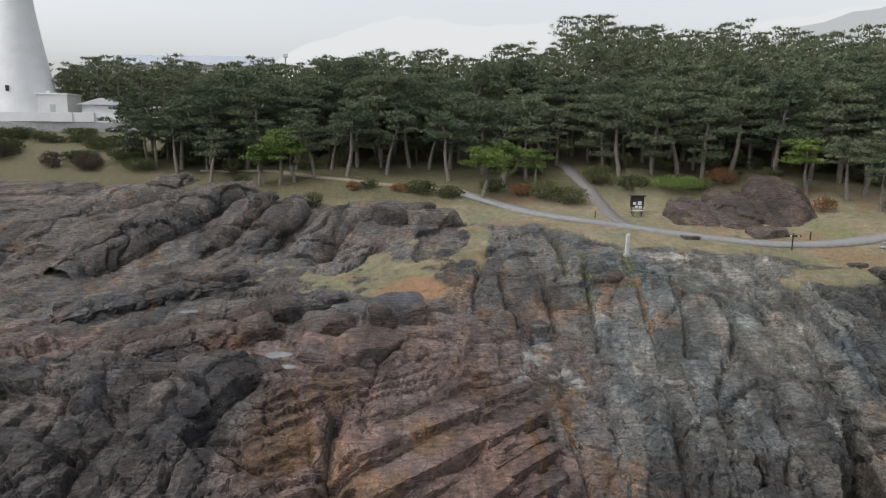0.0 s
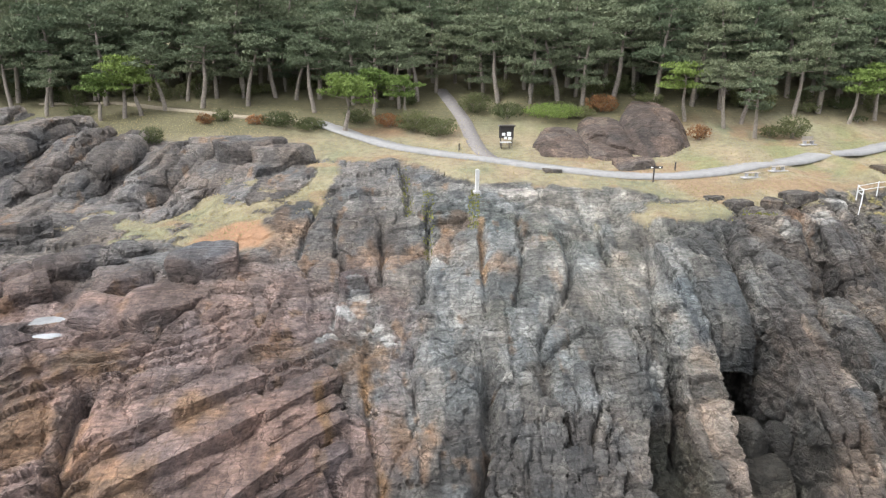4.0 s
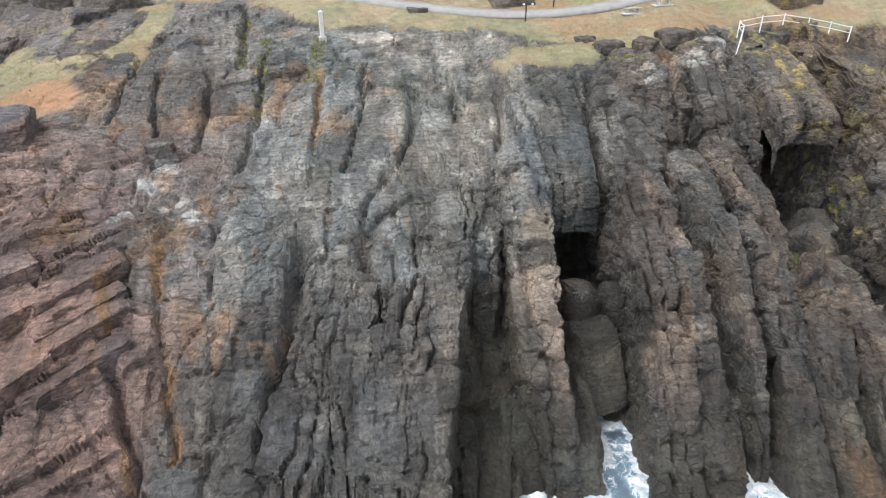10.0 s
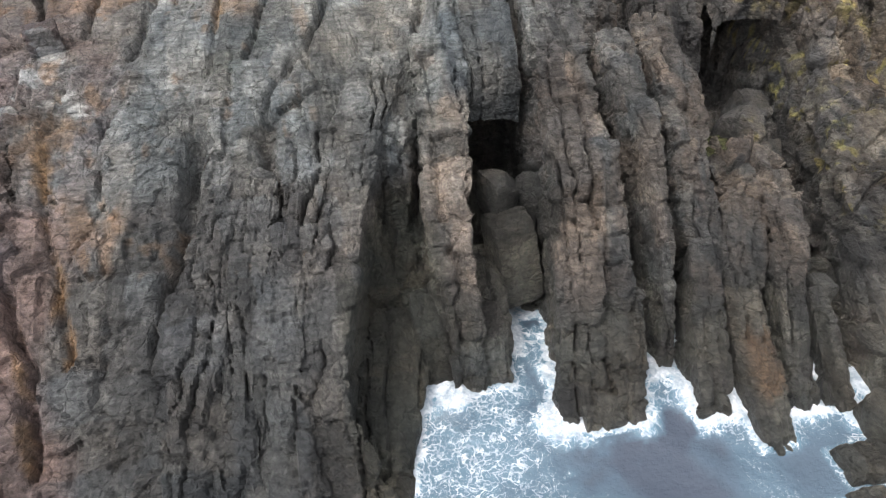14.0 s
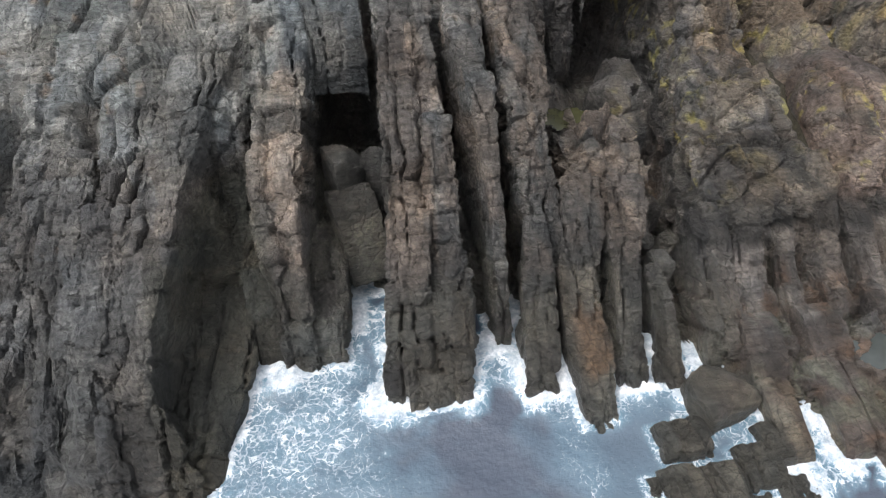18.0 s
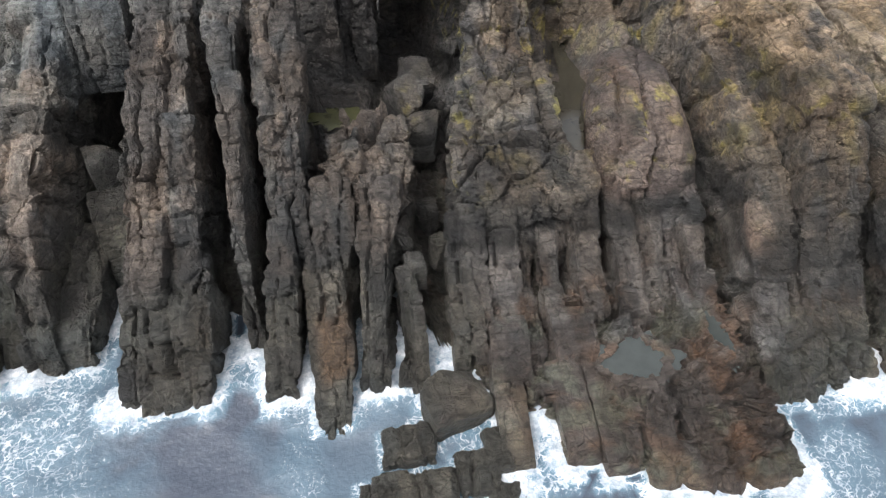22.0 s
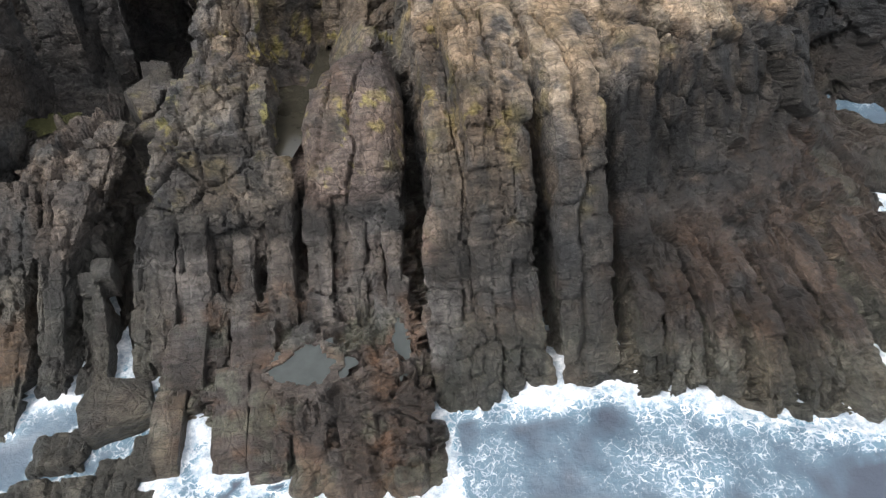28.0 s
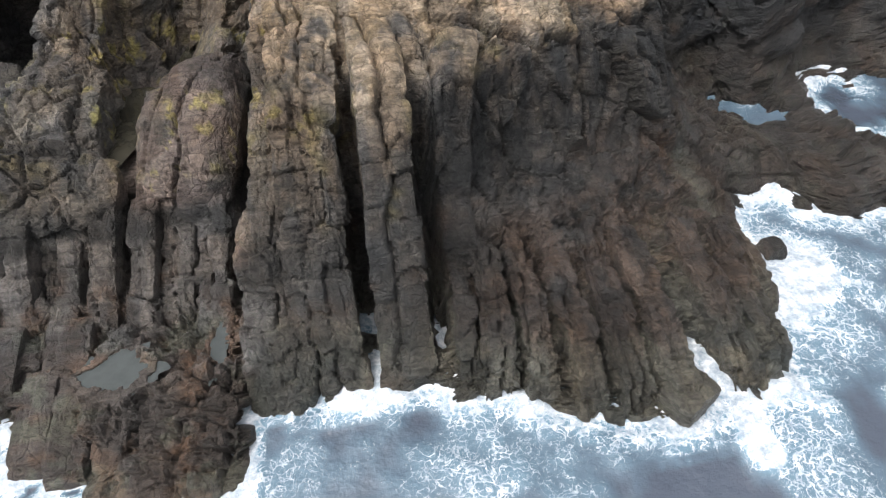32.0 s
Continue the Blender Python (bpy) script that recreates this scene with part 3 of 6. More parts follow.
# deep clefts and creases in the open slope
CREASES = (
    (((17.2, 44), (16.6, 41), (16.2, 38.4), (14.9, 34.6), (15.2, 31), (15.5, 26.6)), 0.45, 1.6),
    (((18.2, 36.5), (18.8, 31), (19, 28)), 0.3, 0.9),
    (((20.4, 36), (20.1, 29.6)), 0.3, 0.9),
    (((24.2, 37), (23.4, 29.5)), 0.25, 0.8),
    (((5.7, 64), (6.3, 59), (7.1, 54.6)), 0.22, 1.0),
    (((9.9, 63), (10.2, 58), (9.9, 53.4)), 0.25, 1.0),
    (((12.1, 75), (12.4, 69), (12.6, 63.4)), 0.35, 1.1),
    (((18.8, 60), (18.1, 53), (17.6, 49)), 0.25, 0.8),
    (((25.7, 58), (24.8, 52.3), (23.3, 50.3), (21.1, 46.4), (20.7, 42.7)), 0.28, 1.0),
    (((32.4, 57.5), (31.2, 51.3)), 0.25, 0.9),
    (((38.9, 56), (38.2, 53), (37.6, 50.4)), 0.4, 1.4),
    (((6.2, 42), (6.6, 39), (7.7, 35.8), (8.7, 33.1), (8.9, 29)), 0.3, 1.5),
    (((8.7, 42.7), (9.9, 37.4), (10.6, 33)), 0.25, 0.8),
    (((2.4, 43.5), (2.3, 40), (2.6, 36.3), (2.4, 32)), 0.35, 1.6),
    (((-6.9, 41), (-6.6, 37.5), (-6.4, 33)), 0.4, 1.8),
    (((27.3, 46), (26.6, 42)), 0.25, 0.8),
    (((3.9, 66), (3.1, 58)), 0.2, 0.7),
    (((26.2, 57.4), (24.6, 52), (22.4, 47.8)), 0.2, 0.7),
    (((14.4, 64), (14, 57), (13, 51)), 0.22, 0.8),
    (((22.2, 62), (21.4, 55), (20, 50)), 0.22, 0.8),
    (((29, 60), (28.6, 55)), 0.2, 0.7),
    (((46.3, 57), (46.2, 52)), 0.3, 0.9),
    (((82.2, 33), (82.2, 28.5), (82, 24.4)), 0.45, 3.0),
)


def ground_points(xs, rows):
    sx = np.array([s[0] for s in SECTIONS], float)
    ky = np.array([[k[0] for k in s[1]] for s in SECTIONS], float)
    kz = np.array([[k[1] for k in s[1]] for s in SECTIONS], float)
    # rounded interpolation of the sections along the coast
    i = np.clip(np.searchsorted(sx, xs) - 1, 0, len(sx) - 2)
    t = (xs - sx[i]) / (sx[i + 1] - sx[i])
    t = 0.5 * t + 0.5 * t * t * (3 - 2 * t)
    Y = ky[i] * (1 - t)[:, None] + ky[i + 1] * t[:, None]
    Z = kz[i] * (1 - t)[:, None] + kz[i + 1] * t[:, None]
    out = np.zeros((len(xs), len(rows), 3))
    k = np.arange(Y.shape[1])
    for a in range(len(xs)):
        yy, zz = np.interp(rows, k, Y[a]), np.interp(rows, k, Z[a])
        ker = np.array((1, 2, 3, 2, 1)) / 9
        zz[2:-16] = np.convolve(zz, ker, "valid")[:-14]
        out[a, :, 0], out[a, :, 1], out[a, :, 2] = xs[a], yy, zz
    return out


xs = np.concatenate([np.linspace(-3000, -240, 12), np.linspace(-220, -62, 30), np.arange(-60, -28, 0.6), np.arange(-28, 112, 0.2), np.arange(112.4, 135, 0.8), np.linspace(138, 240, 20), np.linspace(300, 3000, 10)])
rows = np.concatenate([np.linspace(0, 1, 16), np.linspace(1, 7, 270)[1:], np.linspace(7, 8, 40)[1:], np.linspace(8, 9, 36)[1:], np.linspace(9, 11, 14)[1:]])
G = ground_points(xs, rows)
NU, NV = len(xs), len(rows)


def height(x, y):
    """Height of the smooth ground."""
    a = int(np.argmin(np.abs(xs - x)))
    return float(np.interp(y, G[a, :, 1], G[a, :, 2]))


du = np.gradient(G, axis=0)
dv = np.gradient(G, axis=1)
N = np.cross(du, dv)
N /= np.linalg.norm(N, axis=2, keepdims=True) + 1e-9
P = G.reshape(-1, 3)
NN = N.reshape(-1, 3)
near = (P[:, 0] > -70) & (P[:, 0] < 140) & (P[:, 1] < 125)
rel = np.zeros(len(P))
rel[near] = 0.5 * jointed(P[near], 0.5, 1.9, gape=0.3) + 0.45 * chunky(P[near] * np.array((1, 0.7, 0.7)), 0.6, 5) + 0.22 * chunky(P[near], 0.6, 7, 0.4)
# broken, blocky rock away from the jointed slope
q = P[near]
chunk = chunky(q, 0.85)
part_chunk = smooth(13, 4, q[:, 0] + 6 * fbm(q * 0.1, 2, 171))
part_chunk = np.maximum(part_chunk, 0.75 * smooth(50, 56, q[:, 1]))
part_chunk = np.maximum(part_chunk, 0.7 * smooth(54, 60, q[:, 0]))
rel[near] = rel[near] * (1 - part_chunk) + chunk * part_chunk
sheer = smooth(80, 84, q[:, 0]) * smooth(4, 7, q[:, 2]) * smooth(45, 40, q[:, 1]) * smooth(103, 100, q[:, 0])
rel[near] = rel[near] * (1 - sheer) + chunky(q * np.array((1, 1, 0.4)), 0.55, 3, 0.6) * sheer
shelf = smooth(52, 56, q[:, 0]) * smooth(6, 4.5, q[:, 2]) * smooth(-0.2, 1.2, q[:, 2]) * smooth(103, 100, q[:, 0])
rel[near] = rel[near] * (1 - 0.5 * shelf) + shelf * (0.7 * chunky(q, 0.8, 11, 0.42) + 0.45 * jointed(q, 0.7, 0.7, 8))
# thin beds of the red rock, dipping to the west
bed = (0.806 * q[:, 1] - 0.592 * q[:, 0]) + 0.25 * q[:, 2] + 0.7 * fbm(q * 0.25, 3, 174)
beds = smooth(9, 5, q[:, 0] + 4 * fbm(q * 0.12, 2, 175)) * smooth(50, 46, q[:, 1]) * smooth(-13, -9, q[:, 0])
rel[near] *= 1 - 0.6 * beds
for period, high in ((1.6, 0.85), (0.7, 0.22)):
    f = bed / period + 0.4 * np.sin(bed / period * 1.7)
    f = f - np.floor(f)
    rel[near] += beds * high * (smooth(0.0, 0.12, f) * (1 - f) - 0.4) * (0.6 + 0.8 * fbm(q * 0.4, 2, 176))
mud = smooth(1.5, 0.9, np.hypot((q[:, 0] - 66.4 - 0.35 * (q[:, 1] - 44)) / 2.6, (q[:, 1] - 44) / 7))
rel[near] = rel[near] * (1 - 0.85 * mud)
open_slope = smooth(47, 54, P[:, 1] + 3 * fbm(P * 0.1, 2, 172)) * smooth(40, 32, P[:, 0])
rel *= 1 - 0.5 * open_slope
rel *= 1 - 0.35 * smooth(4, 0, P[:, 0]) * smooth(56, 62, P[:, 1])
LAWN = ((-3000, 96), (-60, 100), (-38, 97), (-22, 89), (-5, 85), (2, 80.5), (6, 77), (11, 76.5), (15, 74), (19, 68.5), (24, 68), (33, 67), (36, 64.5), (40, 61), (44, 60.5), (50, 61.5), (58, 63.5), (66, 64), (80, 61), (3000, 61))
edge = np.interp(P[:, 0], [q[0] for q in LAWN], [q[1] for q in LAWN])
rag = fbm(P * 0.35, 4, 80)
lawn = smooth(-1.4, 1.4, P[:, 1] - edge + 3.0 * rag)
# turf in the hollow west of the slope, and thin turf along ledges
lawn = np.maximum(lawn, 0.9 * smooth(1.1, 0.6, np.hypot((P[:, 0] + 7) / 9.5, (P[:, 1] - 67) / 5.0) + 1.5 * rag))
lawn = np.maximum(lawn, smooth(1.1, 0.5, np.hypot((P[:, 0] - 37) / 6.0, (P[:, 1] - 60.5) / 2.0) + 0.9 * rag))
lawn = np.maximum(lawn, smooth(1.1, 0.5, np.hypot((P[:, 0] - 4) / 2.0, (P[:, 1] - 72) / 6.0) + 0.9 * rag))
lawn = np.where(P[:, 2] < 12, 0, lawn)
rel *= 1 - 0.94 * lawn
# rain pools: plan centre, half length, half width
PUDDLES = ((-16.6, 55.8, 1.9, 1.9), (-12.9, 49.2, 1.3, 0.8), (-11.6, 46.3, 1.2, 0.6), (-23.4, 58.5, 1.0, 0.7))
for ax, ay, la, lb in PUDDLES:
    k = np.exp(-(((P[:, 0] - ax) / la) ** 2 + ((P[:, 1] - ay) / lb) ** 2) * 0.5)
    rel = rel * (1 - k) - 0.12 * k
P = P + NN * rel[:, None]
sway = P[:, 0] + 0.5 * fbm(P * 0.6, 3, 90)
inland = P[:, 1].copy()
for pts, wide, deep in CREASES:
    P[:, 2] -= deep * np.exp(-((near_line(sway, inland, pts) / wide) ** 2))

LEVELS = []
shore = 0.5 * fbm(P * 1.4, 3, 96)
for ax, ay, la, lb in PUDDLES:
    d = np.hypot((P[:, 0] - ax) / la, (P[:, 1] - ay) / lb)
    LEVELS.append(float(np.median(P[d < 1, 2])))
    m = smooth(1.7, 1.0, d + shore)
    P[:, 2] = P[:, 2] * (1 - m) + (LEVELS[-1] + 0.22 * smooth(0.6, 1.2, d)) * m
P = hollow(P, True)

ground = obj("ground", P, grid_faces(NU, NV), ROCK, None, False)
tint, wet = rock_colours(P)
turf = smooth(0.3, 0.7, lawn + 0.4 * fbm(P * 0.9, 3, 84))
blotch = fbm(P * 0.25, 4, 85)
fleck = fbm(P * 1.3, 3, 86)
turf_colour = np.array((0.262, 0.23, 0.15))[None] + blotch[:, None] * np.array((0.13, 0.06, 0.05)) + fleck[:, None] * np.array((0.09, 0.09, 0.05))
green = smooth(0.05, 0.35, fbm(P * 0.18, 3, 87)) * smooth(24, 30, P[:, 0])
turf_colour = blend(turf_colour, (0.2, 0.215, 0.1), green * 0.75)
bare = smooth(0.12, 0.34, fbm(P * np.array((0.22, 0.3, 0.2)) + 3, 4, 88))
turf_colour = blend(turf_colour, (0.27, 0.18, 0.11), bare * 0.7)
soil = smooth(1.0, 0.5, np.hypot((P[:, 0] + 2.5) / 4.2, (P[:, 1] - 62) / 2.6) + 0.8 * rag)
soil = np.maximum(soil, smooth(1.0, 0.5, np.hypot((P[:, 0] - 9.5) / 4.5, (P[:, 1] - 88.5) / 2.2) + 0.6 * rag))
soil = np.maximum(soil, smooth(1.0, 0.5, np.hypot((P[:, 0] - 62) / 4, (P[:, 1] - 67.5) / 1.6) + 0.6 * rag) * 0.6)
turf_colour = blend(turf_colour, (0.34, 0.2, 0.12), soil)
turf = np.maximum(turf, soil)
wood_floor = smooth(84, 92, P[:, 1] + 6 * blotch)
turf_colour = turf_colour * (1 - wood_floor[:, None]) + np.array((0.13, 0.12, 0.065)) * wood_floor[:, None]
tint = tint * (1 - turf[:, None]) + turf_colour * turf[:, None]
paint(ground, tint, wet * (1 - turf))
ground.data.attributes.new("soft", "FLOAT", "POINT").data.foreach_set("value", turf.astype(np.float32))
tagged(ground, "jointed sea cliff rising to a turf-covered headland", "ground", kind="structure")


# ---- free-standing fins and ribs of rock ----
ROCKS = []


def connected(ids, least):
    """Numbers for the connected fields of a grid; a field smaller than least joins its neighbour."""
    h, w = ids.shape
    out = -np.ones((h, w), int)
    src = ids.tolist()
    nxt = 0
    for i in range(h):
        for j in range(w):
            if out[i, j] >= 0:
                continue
            me, todo, field, beside = src[i][j], [(i, j)], [], -1
            out[i, j] = nxt
            while todo:
                a, b = todo.pop()
                field.append((a, b))
                for c, d in ((a + 1, b), (a - 1, b), (a, b + 1), (a, b - 1)):
                    if 0 <= c < h and 0 <= d < w:
                        if src[c][d] == me and out[c, d] < 0:
                            out[c, d] = nxt
                            todo.append((c, d))
                        elif out[c, d] >= 0 and out[c, d] != nxt:
                            beside = out[c, d]
            if len(field) < least and beside >= 0:
                for a, b in field:
                    out[a, b] = beside
            else:
                nxt += 1
    return out.ravel()


def fin(crest, label, deep=9.0, amp=0.45, name="rock_fin", category="rock", step=0.15, shoulder=0.18, seed=0, blocks=True, size=0.85, massive=False):
    """A rib of rock: crest points (x, y, z, width) from the landward end down to the sea, with steep sides, parted along its joints."""
    c = np.array(crest, float)
    run = np.concatenate([[0], np.cumsum(np.linalg.norm(np.diff(c[:, :3], axis=0), axis=1))])
    u = np.linspace(0, run[-1], max(12, int(run[-1] / step)))
    x, y, z, w = (np.interp(u, run, c[:, k]) for k in range(4))
    ker = np.ones(7) / 7
    for a in (x, y, w):
        a[3:-3] = np.convolve(a, ker, "valid")
    ends = c[-1, :2] - c[0, :2]
    ends = ends / np.linalg.norm(ends)
    across = np.array((-ends[1], ends[0]))
    wide = float(c[:, 3].max())
    na, nt = max(6, int(deep / (step * 1.6))), max(6, int(wide / step))
    side = np.linspace(1, 0, na, endpoint=False)
    lat = np.concatenate([-1 - 0.03 * side, np.linspace(-1, 1, nt), 1 + 0.03 * side[::-1]])
    low = np.concatenate([side * deep, np.zeros(nt), side[::-1] * deep])
    arch = shoulder * np.clip(np.abs(lat), 0, 1) ** 4 * 1.6
    half = w[:, None] / 2
    p = np.zeros((len(u), len(lat), 3))
    p[:, :, 0] = x[:, None] + lat[None] * half * across[0]
    p[:, :, 1] = y[:, None] + lat[None] * half * across[1]
    p[:, :, 2] = z[:, None] - low[None] - arch[None] * np.minimum(1.5, half)
    d1, d2 = np.gradient(p, axis=0), np.gradient(p, axis=1)
    nn = np.cross(d1, d2)
    nn /= np.linalg.norm(nn, axis=2, keepdims=True) + 1e-9
    q, nn = p.reshape(-1, 3), nn.reshape(-1, 3)
    turned = np.stack([q[:, 0] * across[0] + q[:, 1] * across[1], -q[:, 0] * ends[0] - q[:, 1] * ends[1], q[:, 2]], 1)
    face = grid_faces(len(u), len(lat))
    mid = turned[face].mean(1)
    rel = chunky(turned, amp, seed, size * 0.9) if massive else 0.75 * jointed(turned, amp, size, seed) + chunky(turned * np.array((1, 0.5, 0.5)), amp * 0.42, seed, 0.5 * size)
    q = q + nn * (rel + 0.05)[:, None]
    q[:, 2] = np.maximum(q[:, 2], -3)
    q = hollow(q, False)
    ROCKS.append(q)
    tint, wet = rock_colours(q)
    base = np.array((x[-1], y[-1], 0.0))
    if not blocks:
        ob = obj(name, q - base, face, ROCK, None, False)
        ob.location = base
        paint(ob, tint, wet)
        return tagged(ob, label, category, "rock fins of the sea cliff")
    ob = new(name)
    ob.location = base
    ids = jointed(mid, amp, size * 1.35, seed, ids=True)
    inv = connected(ids.reshape(len(u) - 1, len(lat) - 1), 110)
    for k in np.unique(inv):
        fs = face[inv == k]
        vs, back = np.unique(fs, return_inverse=True)
        piece = obj("rock_block", q[vs] - base, back.reshape(-1, 4), ROCK, ob, False)
        paint(piece, tint[vs], wet[vs])
    return tagged(ob, label, category, "rock fins of the sea cliff")


def boulder(x, y, z, rx, ry, rz, label, turn=0.0, seed=0, fine=4, amp=0.16, name="boulder", square=0.75, tip=0.0):
    """A loose block or rounded outcrop, squared by its joints."""
    bm = bmesh.new()
    bmesh.ops.create_icosphere(bm, subdivisions=fine, radius=1)
    v = np.array([w.co[:] for w in bm.verts])
    f = np.array([[w.index for w in q.verts] for q in bm.faces])
    bm.free()
    rnd = np.random.RandomState(seed + 500)
    cuts = rnd.normal(size=(6, 3))
    cuts /= np.linalg.norm(cuts, axis=1, keepdims=True)
    cuts = np.concatenate([cuts, np.eye(3), -np.eye(3)])
    far = np.concatenate([rnd.uniform(0.85, 1.05, 6), rnd.uniform(square - 0.09, square + 0.09, 6)])
    reachable = far[None] / np.maximum(v @ cuts.T, 0.05)
    r0 = -np.log(np.exp(-reachable * 26).sum(1)) / 26
    v = v * r0[:, None] * np.array((rx, ry, rz)) * 1.25
    n = v / (np.linalg.norm(v, axis=1, keepdims=True) + 1e-9)
    v = v + n * (fbm(v * 2.2 / min(1.5, rx) + seed, 4, seed) * amp * 0.9 * min(1.6, rx) + fbm(v * 6 + seed, 2, seed) * 0.05)[:, None]
    r = Euler((radians(tip), 0, radians(turn))).to_matrix()
    v = v @ np.array(r).T
    ob = obj(name, v, f, ROCK, None, False)
    ob.location = (x, y, z)
    q = v + np.array((x, y, z))
    if z < 4:
        ROCKS.append(q)
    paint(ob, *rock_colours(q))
    return tagged(ob, label, "rock" if rx > 2.5 else "boulder")


BROWN = "brown-grey jointed rock fin running down into the sea"
fin([(32, 50, 14.8, 3.4), (31.7, 45.5, 12.4, 3.2), (31.2, 42, 10.9, 3), (30.8, 39, 9.2, 2.8), (30.5, 36.8, 7.6, 2.5), (30.9, 34.6, 5, 1.9), (31, 32.6, 1.8, 2), (31, 31.4, -2, 2.2)], "brown-grey jointed rock fin beside a sea cave", seed=1, amp=0.38)
fin([(39.7, 52, 16.8, 3.2), (39.6, 46.5, 14.3, 3.5), (39.2, 40.2, 11.4, 4), (39, 36.3, 8.3, 4.2), (38.7, 33.4, 5.6, 4.8), (37.9, 30.2, 2.1, 5.4), (37.7, 28.4, 0.3, 5), (37.6, 27.9, -2, 4.9)], "broad brown rock fin with cross joints, its foot in surf", deep=11, seed=2, amp=0.4)
fin([(43.4, 48, 14.8, 2.2), (43.3, 44.4, 14.3, 2.1), (43.4, 40, 11.7, 1.3), (43.3, 37.2, 9.4, 0.9), (43, 34.6, 6.8, 0.9), (42.9, 32.5, 3, 0.9), (42.9, 31, -2, 0.9)], "narrow rock fin stained yellow between two clefts", seed=3, amp=0.26)
fin([(46.5, 49, 15.2, 3), (46.3, 44, 13.7, 2.9), (46, 40.5, 11.5, 2.6), (45.9, 38, 9.2, 2.2), (46, 36.4, 7.8, 2), (46.1, 34.4, 6.2, 1.5), (46.2, 33, 3, 1.4), (46.2, 32, -1, 1.4)], BROWN, seed=4, amp=0.36)
fin([(45.3, 35.5, 7, 1), (45, 33, 5.2, 1.6), (44.6, 30.5, 3, 1.7), (44.2, 28.1, 0.8, 1.8), (44.1, 27.5, -2, 1.8)], "small brown rock rib washed by surf", deep=5, seed=5, amp=0.3)
fin([(48.3, 37, 8.3, 2.4), (48.1, 34.5, 6.2, 2.6), (47.4, 32.4, 4.5, 2.3), (47.2, 29.7, 2.5, 2.6), (46.9, 26.2, 0.6, 1.9), (46.8, 25, -0.2, 1.5), (46.8, 24.6, -2, 1.4)], "smooth wet rock slab reaching out into the surf", deep=6, seed=6, amp=0.25)
fin([(51.2, 37, 8, 3), (50.6, 33.6, 6.3, 2.1), (50.1, 31, 3.9, 1.9), (49.4, 27.5, 0.8, 1.7), (49.3, 26.8, -2, 1.6)], "pointed brown rock rib at the foot of a rough block", deep=6, seed=7, amp=0.32)
fin([(51, 43, 8.2, 5), (51, 40.6, 8.5, 5.4), (50.8, 37.5, 7.4, 5), (50.6, 34.6, 5.4, 4.2), (50.5, 33.5, 2, 4)], "rough dark rock block beside a green pool", deep=7, seed=8, amp=0.6, size=0.6, massive=True)
fin([(52, 32.5, 4.6, 1.2), (51.8, 29.2, 1.8, 1.6), (51.3, 26.9, 0.3, 1.9), (51.2, 26.2, -2, 1.9)], "low wet rock rib", deep=4, seed=9, amp=0.25)
fin([(61.6, 54, 17, 3.2), (61.2, 49, 13.8, 3.6), (60.6, 45.6, 11, 4.8), (60.4, 43.5, 10.7, 5.4), (60, 41.2, 10.3, 6), (59.5, 38.5, 9, 6.8), (59.4, 36, 7.7, 7.8), (59.4, 34.6, 6.9, 7.8), (59.4, 33.8, 6.1, 7.6), (59.4, 33.4, 3.5, 7.4), (59.3, 32.8, -1, 7.3)], "rugged rock mass with yellow lichen, undercut along a dark wet, shaded band", deep=8, seed=10, amp=0.42, size=0.55, massive=True)
for k, (cx, wide) in enumerate(((55.6, 2.3), (57.8, 1.9), (59.2, 0.8), (60.5, 1.6))):
    o, h = (0.7, -0.8, 1.2, 0.1)[k], (0.1, 0.8, -1.6, -0.5)[k]
    fin([(cx + 0.4, 35, 6.0 + h, wide), (cx + 0.2, 33.4 - 0.2 * o, 5.5 + h, wide), (cx, 31.6 - 0.4 * o, 3.9 + h, wide), (cx - 0.2, 29.6 - o, 2.5 + h * 0.4, wide * 1.04), (cx - 0.3, 28.4 - o, 1.4, wide * 1.1), (cx - 0.3, 27.8 - o, -1, wide * 1.1)], "smooth wet rock column under an overhang", deep=4, amp=0.3, name="rock_column", seed=20 + k, shoulder=0.2, size=1.05)
fin([(63.5, 36.4, 8.2, 1.5), (63.3, 34.6, 7.4, 1.7), (63, 33.4, 6.2, 1.7), (62.8, 31, 4.1, 1.6), (62.6, 28.6, 2.4, 1.7), (62.6, 27.6, 0, 1.7)], "slender dark rock column between two clefts", deep=5, amp=0.25, name="rock_column", seed=26)
fin([(70.6, 47, 9.2, 3.4), (69.8, 45, 10.1, 4.6), (69, 42.4, 10.5, 5.8), (68.4, 39.8, 10.3, 6.4), (68, 37.6, 9.7, 6.5), (67.7, 35.8, 8.7, 6.3), (67.5, 34.6, 7.3, 5.9), (67.3, 33.9, 5.4, 5.4), (67.2, 33.4, 2, 5.2)], "rounded brown rock nose with smooth jointed faces", deep=8, seed=11, amp=0.27, shoulder=0.85, size=1.9)
for k, (cx, wide) in enumerate(((65.1, 1.5), (67.0, 1.9), (68.6, 0.9), (69.7, 1.1))):
    o, h = (0.5, -0.8, 0.7, 0.0)[k], (0.4, -0.2, -1.0, 0.6)[k]
    fin([(cx + 0.3, 34.8, 6.0 + h, wide), (cx + 0.1, 33.2 - 0.3 * o, 5.3 + h, wide), (cx - 0.1, 31 - 0.5 * o, 3.8 + h, wide), (cx - 0.2, 28.8 - o, 2.6 + h * 0.5, wide * 1.1), (cx - 0.3, 27.6 - o, 1, wide * 1.1), (cx - 0.3, 27 - o, -1, wide * 1.1)], "smooth wet rock column under a rock nose", deep=4, amp=0.3, name="rock_column", seed=30 + k, shoulder=0.2, size=1.05)
